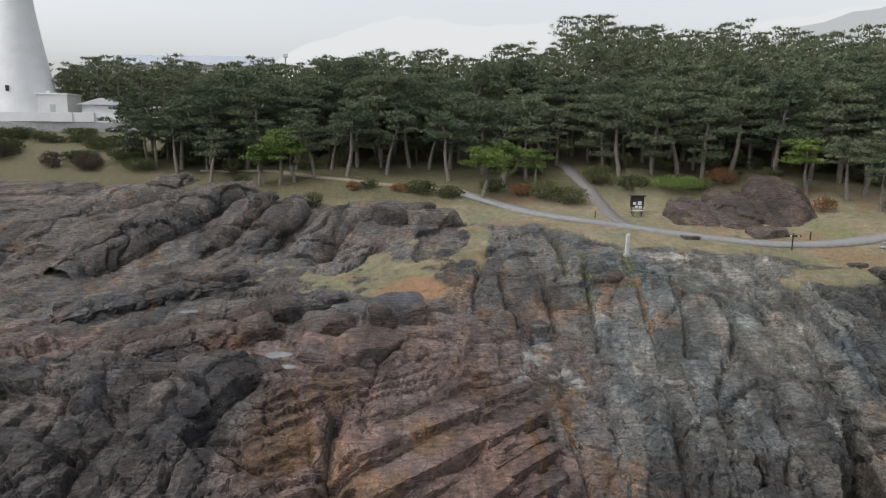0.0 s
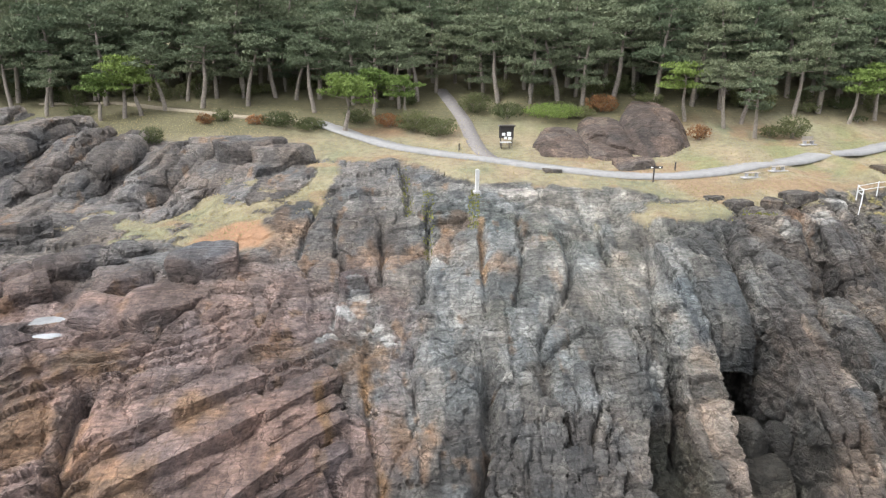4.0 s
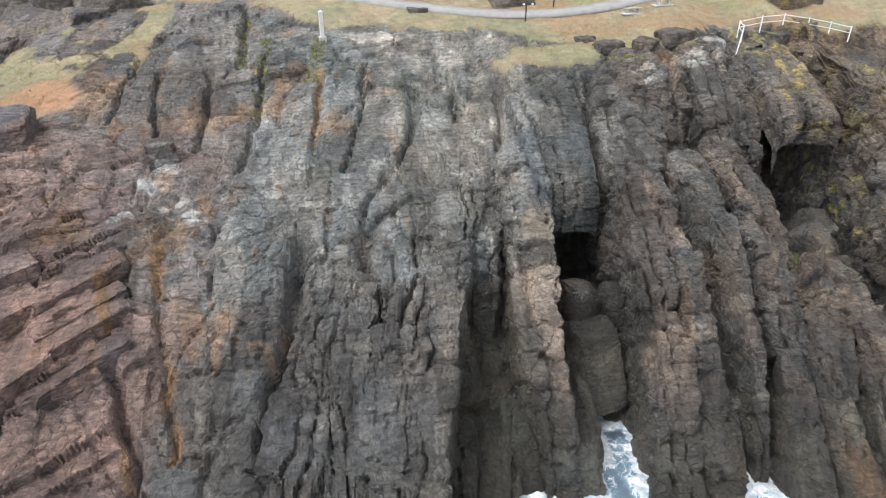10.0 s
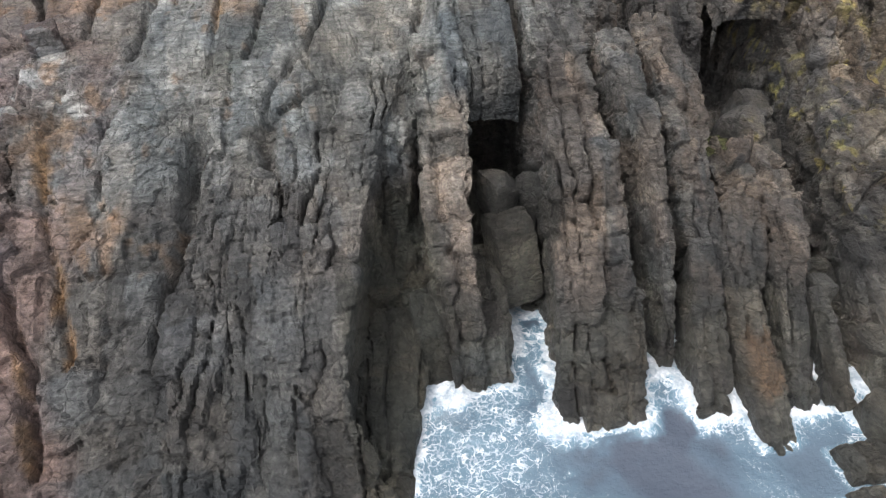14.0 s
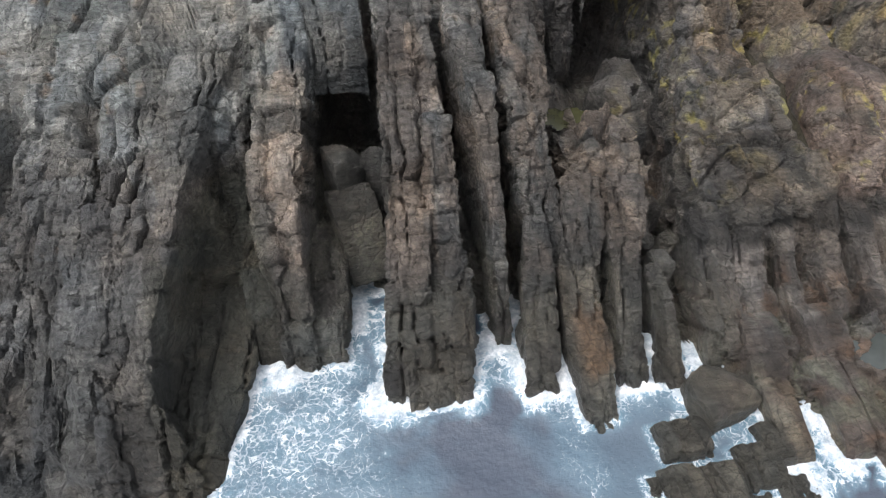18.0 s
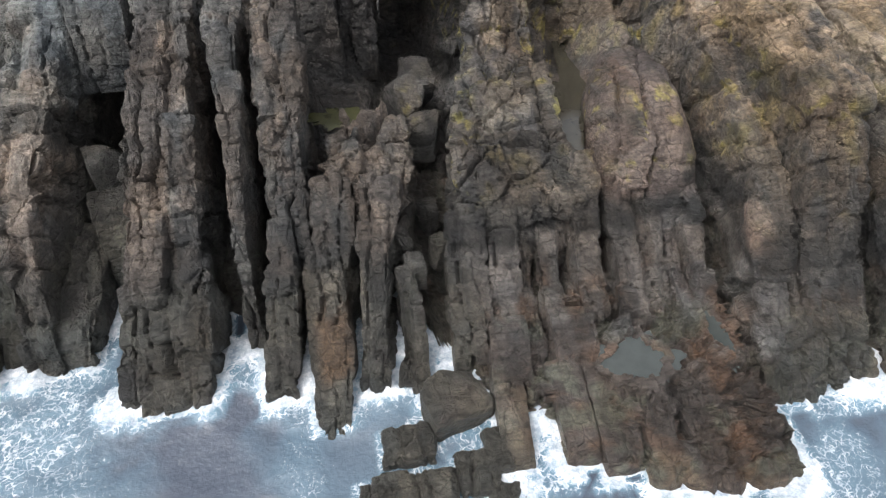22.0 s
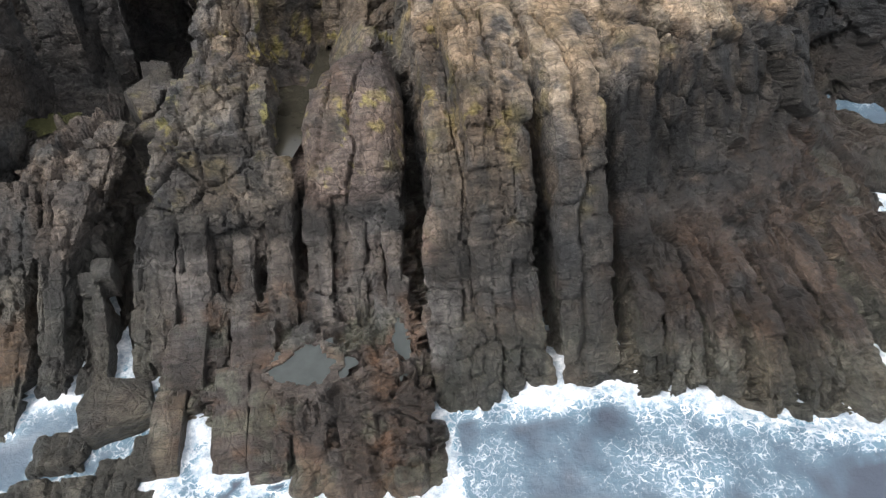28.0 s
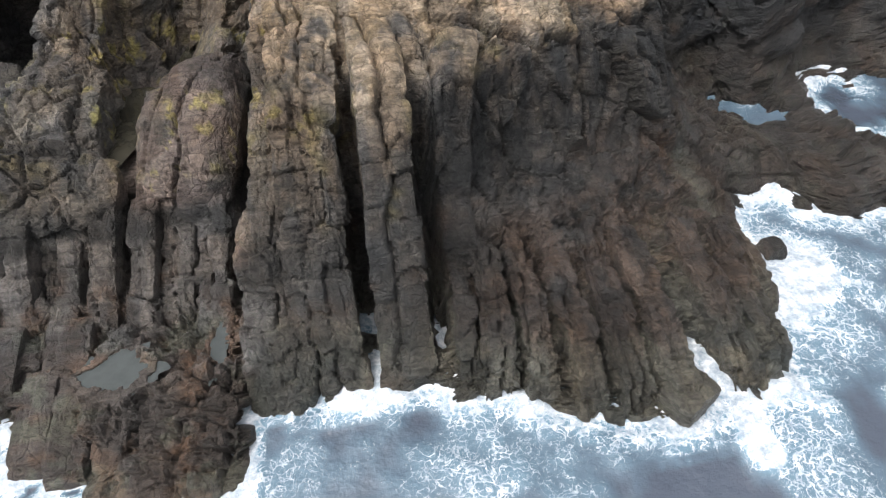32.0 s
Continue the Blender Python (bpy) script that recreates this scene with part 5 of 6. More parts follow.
add.operation = "MULTIPLY_ADD"
add.inputs[1].default_value = 0.9
l.new(speck, add.inputs[0])
l.new(lace.outputs["Result"], add.inputs[2])
tot = n.new("ShaderNodeMath")
tot.operation = "MULTIPLY_ADD"
tot.inputs[1].default_value = 1.25
l.new(fa.outputs["Fac"], tot.inputs[0])
l.new(add.outputs["Value"], tot.inputs[2])
cov = n.new("ShaderNodeMapRange")
cov.inputs["From Min"].default_value, cov.inputs["From Max"].default_value = 1.18, 1.46
l.new(tot.outputs["Value"], cov.inputs["Value"])
tur = mixed(n, l, "MIX", fa.outputs["Fac"], (0.05, 0.062, 0.085), (0.16, 0.28, 0.36))
froth = ramp(n, l, noised(n, l, 1.3, 9, 0.75), [(0.36, (0.2, 0.25, 0.3)), (0.5, (0.42, 0.46, 0.5)), (0.62, (0.72, 0.73, 0.74))])
l.new(mixed(n, l, "MIX", cov.outputs["Result"], tur, froth), b.inputs["Base Color"])
rr = n.new("ShaderNodeMapRange")
rr.inputs["To Min"].default_value, rr.inputs["To Max"].default_value = 0.22, 0.85
l.new(cov.outputs["Result"], rr.inputs["Value"])
l.new(rr.outputs["Result"], b.inputs["Roughness"])
bump(n, l, b, noised(n, l, 1.4, 7, 0.65), 0.5, 0.25)
water = obj("water", S, grid_faces(len(sx), len(sy)), sea_mat)
at = water.data.attributes.new("foam", "FLOAT", "POINT")
at.data.foreach_set("value", foam.astype(np.float32))
tagged(water, "blue-grey sea with white surf breaking along the rocks", "sea", kind="structure")


# ---- pools ----
pool_mat, n, l, b = mat("still_water", 0.06)
l.new(ramp(n, l, noised(n, l, 0.8), [(0.3, (0.035, 0.04, 0.038)), (0.7, (0.055, 0.062, 0.06))]), b.inputs["Base Color"])
b.inputs["Specular IOR Level"].default_value = 0.35
bump(n, l, b, noised(n, l, 5, 3), 0.08, 0.02)


def pool(x, y, z, a, b2, turn, label, seed, material=None):
    v = [(0.0, 0.0, 0.0)]
    for k in range(90):
        t = 2 * math.pi * k / 90
        r = 1 + (0.85 if material else 0.5) * noise.fractal((math.cos(t) * 1.3 + seed, math.sin(t) * 1.3, seed * 3.1), 0.7, 2.1, 4)
        v.append((a * r * math.cos(t), b2 * r * math.sin(t), 0.0))
    ob = obj("pool", v, [(0, 1 + k, 1 + (k + 1) % 90) for k in range(90)], material or pool_mat)
    ob.matrix_world = pose(x, y, z, 0, 0, turn)
    return tagged(ob, label, "pool", kind="structure")


# rain pools: the sky they mirror is put into a whitish base colour
whitish = plain("whitish_rain_water", (0.24, 0.25, 0.26), 0.12, 0.2, 1.5, 0, 0)
for k, (ax, ay, la, lb) in enumerate(PUDDLES):
    pool(ax, ay, LEVELS[k] + 0.1, la, lb, 0, "shallow whitish rain pool on bare rock", k, whitish)
for k, (ax, ay, level, la, lb) in enumerate(BASINS):
    pool(ax, ay, level - 0.03 - 0.004 * k, la * 1.5, lb * 1.5, 0, "grey tide pool on the rock shelf", 20 + k)
MUD = plain("muddy_pool_water", (0.035, 0.032, 0.024), 0.1, 0.2, 0.8, 0, 0)
olive = plain("olive_pool_water", (0.04, 0.04, 0.018), 0.15, 0.3, 1.2, 0, 0)
pool(49.4, 43.2, 8.15, 1.7, 1.1, 0, "dark olive pool between rock walls", 25, olive)
pool(66.5, 44.4, 7.25, 2.4, 7, -19, "muddy pool in a narrow gully", 26, MUD)

# ---- footpaths ----
PAVING = plain("pale_asphalt", (0.205, 0.205, 0.206), 0.8, 0.15, 1.6, 0, 0.02)


def strip(name, pts, wide, label, material, lift=0.13):
    """A paved strip that follows the turf."""
    c = np.array(pts, float)
    run = np.concatenate([[0], np.cumsum(np.hypot(*np.diff(c, axis=0).T))])
    u = np.linspace(0, run[-1], int(run[-1] / 0.5))
    x, y = np.interp(u, run, c[:, 0]), np.interp(u, run, c[:, 1])
    ker = np.ones(9) / 9
    for a in (x, y):
        a[4:-4] = np.convolve(a, ker, "valid")
    tx, ty = np.gradient(x), np.gradient(y)
    q = np.hypot(tx, ty)
    v, f = [], []
    mid = np.array([height(a, b) for a, b in zip(x, y)])
    mid[6:-6] = np.convolve(mid, np.ones(13) / 13, "valid")
    for i in range(len(u)):
        half = wide / 2 * (1 + 0.05 * noise.noise((u[i] * 0.4, 0, 3)))
        for o, dz in ((-1.02, -0.3), (-1, 0), (0, 0.03), (1, 0), (1.02, -0.3)):
            v.append((x[i] - ty[i] / q[i] * half * o, y[i] + tx[i] / q[i] * half * o, mid[i] + lift + dz))
    for i in range(len(u) - 1):
        for k in range(4):
            a = i * 5 + k
            f.append((a, a + 1, a + 6, a + 5))
    ob = obj(name, v, f, material)
    return tagged(ob, label, "path", kind="structure")


strip("pavement", [(2, 93), (5.8, 88.4), (8.6, 85.5), (11.3, 82.1), (17.5, 78.4), (23.3, 75.9), (28.9, 73.1), (34.2, 70.9), (39.6, 69.4), (45.6, 69.7), (52.3, 71.1), (60.7, 74.5), (69.9, 78), (76.3, 80.7), (90, 84), (110, 86)], 2.7, "pale paved footpath winding over the headland", PAVING)
strip("pavement", [(22.3, 76.6), (21.4, 79), (21.1, 84.9), (20.9, 92), (19, 106)], 1.9, "gravel side path leading into the pines", plain("grey_gravel", (0.16, 0.15, 0.145), 0.9, 0.25, 3), 0.05)
strip("pavement", [(-40, 109), (-28.3, 106.6), (-20.3, 100.8), (-10.6, 96.4), (-3.2, 94.5), (2, 92.6)], 2.0, "sandy footpath under the pines", plain("sandy_path", (0.24, 0.205, 0.15), 0.9, 0.2, 2), 0.07)


# ---- mesh pieces for made things ----
def box(bm, x0, y0, z0, x1, y1, z1, bev=0.0):
    r = bmesh.ops.create_cube(bm, size=1)
    bmesh.ops.scale(bm, vec=(x1 - x0, y1 - y0, z1 - z0), verts=r["verts"])
    bmesh.ops.translate(bm, vec=((x0 + x1) / 2, (y0 + y1) / 2, (z0 + z1) / 2), verts=r["verts"])
    if bev:
        es = list({e for v in r["verts"] for e in v.link_edges})
        bmesh.ops.bevel(bm, geom=es, offset=bev, segments=1, affect="EDGES")
    return bm


def one_box(*a):
    return box(bmesh.new(), *a)


def rod(bm, a, b, r, n=8, r2=None):
    a, b = Vector(a), Vector(b)
    d = b - a
    m = Matrix.Translation((a + b) / 2) @ d.to_track_quat("Z", "Y").to_matrix().to_4x4()
    bmesh.ops.create_cone(bm, cap_ends=True, segments=n, radius1=r, radius2=r if r2 is None else r2, depth=d.length, matrix=m)
    return bm


def thing(name, x, y, z, turn, label, category, group=""):
    ob = new(name)
    ob.matrix_world = pose(x, y, z, 0, 0, turn)
    return tagged(ob, label, category, group)


# ---- things along the footpath ----
stone_post = thing("stone_post", 19.1, 65.7, 19.6 - 0.15, 8, "white square stone post standing on bare rock", "monument")
PALEST = plain("pale_granite", (0.5, 0.5, 0.49), 0.8, 0.12, 2)
bm = box(bmesh.new(), -0.17, -0.17, 0.2, 0.17, 0.17, 2.2, 0.02)
part("shaft", bm, PALEST, stone_post)
part("plinth", one_box(-0.3, -0.3, -0.3, 0.3, 0.3, 0.2, 0.02), CONCRETE, stone_post)
cap = bmesh.new()
bmesh.ops.create_cone(cap, cap_ends=True, segments=4, radius1=0.24, radius2=0.02, depth=0.12, matrix=pose(0, 0, 2.26, 0, 0, 45))
part("cap", cap, PALEST, stone_post)

signpost = thing("signpost", 37.3, 68.0, 19.75, 0, "dark brown wooden fingerpost with two arms beside the path", "signpost")
part("post", one_box(-0.06, -0.06, -0.2, 0.06, 0.06, 1.9, 0.01), DARK, signpost)
for k in (-0.85, 0.07):
    arm = part("arm", one_box(k, -0.035, 1.5, k + 0.78, 0.035, 1.74, 0.01), DARK, signpost)
    part("lettering", one_box(k * 0.88 + 0.4, -0.05, 1.56, k * 0.88 + 0.62, -0.037, 1.68), WHITE, arm, "pale unreadable lettering")

for x, y in ((40.8, 70.9), (18.9, 79.5)):
    p = thing("marker_post", x, y, height(x, y), 0, "short dark marker post beside the path", "post", "marker posts")
    part("post", one_box(-0.06, -0.06, -0.2, 0.06, 0.06, 0.85, 0.015), DARK, p)
    part("cap", one_box(-0.07, -0.07, 0.85, 0.07, 0.07, 0.9, 0.01), DARK, p)


def bench(x, y, turn, back):
    ob = thing("bench", x, y, height(x, y) + 0.04, turn, "weathered grey timber bench with a slatted back on turf" if back else "low stone-legged bench with a plank seat beside the path", "bench", "benches")
    part("base_slab", one_box(-1.0, -0.35, -0.1, 1.0, 0.35, 0.02, 0.02), CONCRETE, ob)
    for k in (-0.62, 0.5):
        part("leg", one_box(k, -0.2, 0.0, k + 0.14, 0.22, 0.4, 0.02), CONCRETE, ob)
    for k in range(4):
        part("seat_plank", one_box(-0.85, -0.24 + 0.125 * k, 0.4, 0.85, -0.14 + 0.125 * k, 0.45, 0.008), WOOD, ob)
    if back:
        for k in (-0.6, 0.52):
            part("back_post", one_box(k, 0.24, 0.2, k + 0.08, 0.3, 0.88, 0.01), WOOD, ob)
        for k in range(3):
            part("back_plank", one_box(-0.85, 0.2, 0.52 + 0.13 * k, 0.85, 0.24, 0.63 + 0.13 * k, 0.008), WOOD, ob)


bench(59.3, 77.0, 14, True)
bench(47.0, 67.0, 6, False)
bench(50.3, 67.9, 12, False)
bench(76.6, 83.6, 18, True)

board = thing("information_board", 75.2, 83.2, height(75.2, 83.2), 25, "dark framed information board with a pale map beside the path", "notice board")
for k in (-0.62, 0.54):
    part("post", one_box(k, -0.05, -0.2, k + 0.09, 0.05, 2.2, 0.01), DARK, board)
part("frame", one_box(-0.53, -0.04, 1.05, 0.54, 0.04, 2.05, 0.01), DARK, board)
panel = part("panel", one_box(-0.47, -0.055, 1.1, 0.48, -0.041, 2.0), plain("pale_green_map", (0.42, 0.55, 0.52), 0.5, 0.25, 4, 0, 0), board)
for k in range(4):
    part("text_bar", one_box(-0.4, -0.06, 1.2 + 0.09 * k, 0.1 + 0.07 * k, -0.056, 1.24 + 0.09 * k), WHITE, panel)

kiosk = thing("notice_stand", 24.9, 82.4, height(24.9, 82.4), 4, "dark roofed notice stand hung with small white signs", "notice board")
for k in (-0.75, 0.65):
    part("post", one_box(k, 0, -0.2, k + 0.1, 0.1, 2.3, 0.01), DARK, kiosk)
part("roof", one_box(-1.0, -0.4, 2.3, 1.0, 0.5, 2.45, 0.05), DARK, kiosk)
part("back_board", one_box(-0.9, 0.11, 0.9, 0.9, 0.17, 2.28, 0.02), DARK, kiosk)
for k, (a, b2, w2, h2) in enumerate(((-0.55, 1.2, 0.4, 0.35), (0.05, 1.15, 0.5, 0.5), (-0.3, 0.8, 0.35, 0.3), (0.2, 0.75, 0.4, 0.3))):
    part("sign", one_box(a, 0.02 - 0.02 * k, b2, a + w2, 0.05 - 0.02 * k, b2 + h2), WHITE, kiosk, "small white sign")
stand = thing("sign_table", 24.6, 81.2, height(24.6, 81.2), 4, "low sloping display table before the notice stand", "display table")
for a in (-0.55, 0.45):
    for b2 in (-0.2, 0.25):
        part("leg", one_box(a, b2, -0.1, a + 0.06, b2 + 0.06, 0.72), DARK, stand)
tb = one_box(-0.65, -0.35, 0.72, 0.65, 0.4, 0.78, 0.01)
part("top", tb, plain("pale_display", (0.5, 0.52, 0.52), 0.4, 0.2, 5, 0, 0), stand)

# white guard rail at the cliff edge
RAIL = plain("white_painted_steel", (0.62, 0.63, 0.64), 0.5, 0.1, 3)
fence = thing("guard_rail", 49.5, 56.3, 0, 0, "white painted guard rail along the cliff edge", "railing")
line = [(49.5, 56.3), (51, 56.9), (52.7, 58.9), (54.3, 60.7), (54.5, 61.7), (56.8, 62.1), (59.1, 62.4), (61.5, 62.3), (64.4, 63.1), (65.4, 61.7)]
base = [Vector((x - 49.5, y - 56.3, height(x, y) + 0.1)) for x, y in line]
for v in base:
    part("post", rod(bmesh.new(), v - Vector((0, 0, 0.5)), v + Vector((0, 0, 1.1)), 0.05), RAIL, fence)
for a, b2 in zip(base, base[1:]):
    for h in (0.5, 0.98):
        part("rail", rod(bmesh.new(), a + Vector((0, 0, h)), b2 + Vector((0, 0, h)), 0.03), RAIL, fence)

# open shelter with a pale roof
z0 = 24.2
shelter = thing("shelter", 81.4, 86, z0, 10, "dark timber shelter with a pale metal roof under pines", "shelter")
for a in (-3, -1, 1, 3):
    for b2 in (-1.8, 1.8):
        part("post", one_box(a - 0.08, b2 - 0.08, -1, a + 0.08, b2 + 0.08, 2.6), DARK, shelter)
part("low_wall", one_box(-3.1, -1.9, -1, 3.1, -1.75, 1.0), DARK, shelter)
part("low_wall", one_box(-3.1, 1.75, -1, 3.1, 1.9, 2.4), DARK, shelter)
rf = bmesh.new()
vs = [rf.verts.new(c) for c in ((-3.9, -2.7, 2.55), (3.9, -2.7, 2.55), (3.9, 2.7, 2.55), (-3.9, 2.7, 2.55), (-2.2, 0, 3.7), (2.2, 0, 3.7))]
for q in ((0, 1, 5, 4), (1, 2, 5), (2, 3, 4, 5), (3, 0, 4), (3, 2, 1, 0)):
    rf.faces.new([vs[k] for k in q])
part("roof", rf, plain("pale_roof", (0.62, 0.63, 0.65), 0.45, 0.08, 1), shelter)

# ---- lighthouse and buildings ----
STONE = plain("white_masonry", (0.74, 0.75, 0.76), 0.7, 0.06, 0.35, 0, 0.02)
tower = thing("lighthouse", -98.9, 157, 35, 0, "tall tapering white masonry lighthouse tower", "lighthouse")
bm = bmesh.new()
rings = [(8.0, 0), (7.2, 3), (6.0, 9), (4.8, 16), (3.7, 24), (3.0, 32), (2.7, 37), (3.6, 38), (3.6, 39)]
prev = None
for r, z in rings:
    ring = [bm.verts.new((r * math.cos(2 * math.pi * k / 48), r * math.sin(2 * math.pi * k / 48), z)) for k in range(48)]
    if prev:
        for k in range(48):
            bm.faces.new((prev[k], prev[(k + 1) % 48], ring[(k + 1) % 48], ring[k]))
    prev = ring
bm.faces.new(prev)
part("tower", bm, STONE, tower)
part("lantern", rod(bmesh.new(), (0, 0, 39), (0, 0, 42.5), 2.0, 24), plain("lantern_glass", (0.3, 0.34, 0.36), 0.1, 0.1, 1, 0, 0), tower)
part("dome", rod(bmesh.new(), (0, 0, 42.5), (0, 0, 44), 2.2, 24, 0.2), WHITE, tower)
for a, z in ((-86, 5.0), (-86, 27)):
    w2 = box(bmesh.new(), -0.35, -0.2, 0, 0.35, 0.2, 1.3, 0.02)
    o = part("window", w2, DARK, tower)
    rr2 = float(np.interp(z, [q[1] for q in rings], [q[0] for q in rings]))
    o.location = (rr2 * math.cos(radians(a)), rr2 * math.sin(radians(a)) + 0.12, z)
annex = thing("lighthouse_annex", -89.5, 155, 35, 0, "flat-roofed white annex beside the lighthouse", "building")
part("wall", one_box(-3.4, -3, -1, 3.4, 3, 4.4, 0.05), STONE, annex)
part("parapet", one_box(-3.6, -3.2, 4.4, 3.6, 3.2, 4.75, 0.05), STONE, annex)
part("door", one_box(-0.6, -3.06, 0.2, 0.6, -2.98, 2.3), plain("pale_grey_door", (0.5, 0.52, 0.54), 0.5), annex)
part("roof_vent", one_box(-2.6, -1, 4.75, -1.6, 0, 5.3, 0.05), STONE, annex)
hut = thing("hipped_hut", -75.2, 147, 34.4, 0, "small white hut with a grey hipped roof", "building")
part("wall", one_box(-3.7, -2.2, -1, 3.7, 2.2, 2.6, 0.03), STONE, hut)
rf = bmesh.new()
vs = [rf.verts.new(c) for c in ((-4.7, -3, 2.6), (4.7, -3, 2.6), (4.7, 3, 2.6), (-4.7, 3, 2.6), (-0.8, 0, 4.2), (0.8, 0, 4.2))]
for q in ((0, 1, 5, 4), (1, 2, 5), (2, 3, 4, 5), (3, 0, 4), (3, 2, 1, 0)):
    rf.faces.new([vs[k] for k in q])
part("roof", rf, plain("grey_sheet_roof", (0.24, 0.245, 0.25), 0.5, 0.1, 1), hut)
part("finial", rod(bmesh.new(), (0, 0, 4.1), (0, 0, 5.6), 0.06), DARK, hut)
yard = thing("boundary_wall", -82, 141, 33.4, 0, "long low white wall round the lighthouse yard", "wall")
for k in range(9):
    x0 = -22 + 4.4 * k
    bow = 2.5 * (1 - ((x0 + 2.2) / 20) ** 2)
    part("wall_panel", one_box(x0, -0.25 - bow, -0.2, x0 + 4.42, 0.25 - bow, 1.75, 0.03), STONE, yard)
part("wall_footing", one_box(-22, -2.4, -4, 17.6, 1.5, -0.2, 0.1), CONCRETE, yard)
rails = thing("yard_fence", -61.5, 141, 33.2, 0, "white post fence beyond the lighthouse yard", "fence")
for k in range(6):
    part("post", one_box(-3 + 1.5 * k, -0.1, -1, -2.8 + 1.5 * k, 0.1, 1.5), WHITE, rails)
part("rail", one_box(-3, -0.06, 1.0, 4.7, 0.06, 1.3), WHITE, rails)
part("rail", one_box(-3, -0.06, 0.3, 4.7, 0.06, 0.6), WHITE, rails)
hall = thing("long_hall", -87, 236, 46, 0, "long pale building with a blue-grey roof behind pines", "building")
part("wall", one_box(-27, -5, -12, 26, 5, 8, 0.05), plain("cream_wall", (0.55, 0.55, 0.54), 0.8, 0.08, 0.5), hall)
rf = bmesh.new()
vs = [rf.verts.new(c) for c in ((-28, -6, 8), (27, -6, 8), (27, 6, 8), (-28, 6, 8), (-28, 0, 11.8), (27, 0, 11.8))]
for q in ((0, 1, 5, 4), (1, 2, 5), (2, 3, 4, 5), (3, 0, 4), (3, 2, 1, 0)):
    rf.faces.new([vs[k] for k in q])
part("roof", rf, plain("blue_grey_roof", (0.33, 0.36, 0.42), 0.5, 0.06, 0.5), hall)
for k in range(10):
    part("window", one_box(-25 + 5.1 * k, -5.06, 4.5, -22.6 + 5.1 * k, -4.98, 6.2), DARK, hall)
mast = thing("radio_mast", -47.2, 200, 38, 0, "slim pale mast with a small lamp head", "mast")
part("pole", rod(bmesh.new(), (0, 0, 0), (0, 0, 15.8), 0.22), CONCRETE, mast)
part("head", one_box(-0.6, -0.6, 15.6, 0.6, 0.6, 16.8, 0.1), WHITE, mast)


# ---- pines ----
def tube(pts, radii, n=7):
    v, f = [], []
    for i, (p, r) in enumerate(zip(pts, radii)):
        d = Vector(pts[min(i + 1, len(pts) - 1)]) - Vector(pts[max(i - 1, 0)])
        m = d.to_track_quat("Z", "Y").to_matrix()
        for k in range(n):
            t = 2 * math.pi * k / n
            v.append(tuple(Vector(p) + m @ Vector((r * math.cos(t), r * math.sin(t), 0))))
    for i in range(len(pts) - 1):
        for k in range(n):
            a, b = i * n + k, i * n + (k + 1) % n
            f.append((a, b, b + n, a + n))
    return v, f


def joined(chunks):
    v, f = [], []
    for a, b in chunks:
        o = len(v)
        v += a
        f += [tuple(k + o for k in q) for q in b]
    return v, f


def tufts(centres, size, rnd, blades=3):
    """Small bunches of needles, each a fan of narrow blades."""
    c = np.repeat(np.array(centres), blades, 0)
    m = len(c)
    d = rnd.normal(size=(m, 3)) + np.array((0, 0, 0.55))
    d /= np.linalg.norm(d, axis=1, keepdims=True)
    s = np.cross(d, rnd.normal(size=(m, 3)))
    s /= np.linalg.norm(s, axis=1, keepdims=True) + 1e-9
    ln = size * rnd.uniform(0.6, 1.25, (m, 1))
    v = np.empty((m, 3, 3))
    v[:, 0], v[:, 1], v[:, 2] = c - s * ln * 0.2 - d * ln * 0.25, c + s * ln * 0.2 - d * ln * 0.25, c + d * ln * 0.75
    return v.reshape(-1, 3), np.arange(m * 3).reshape(-1, 3)


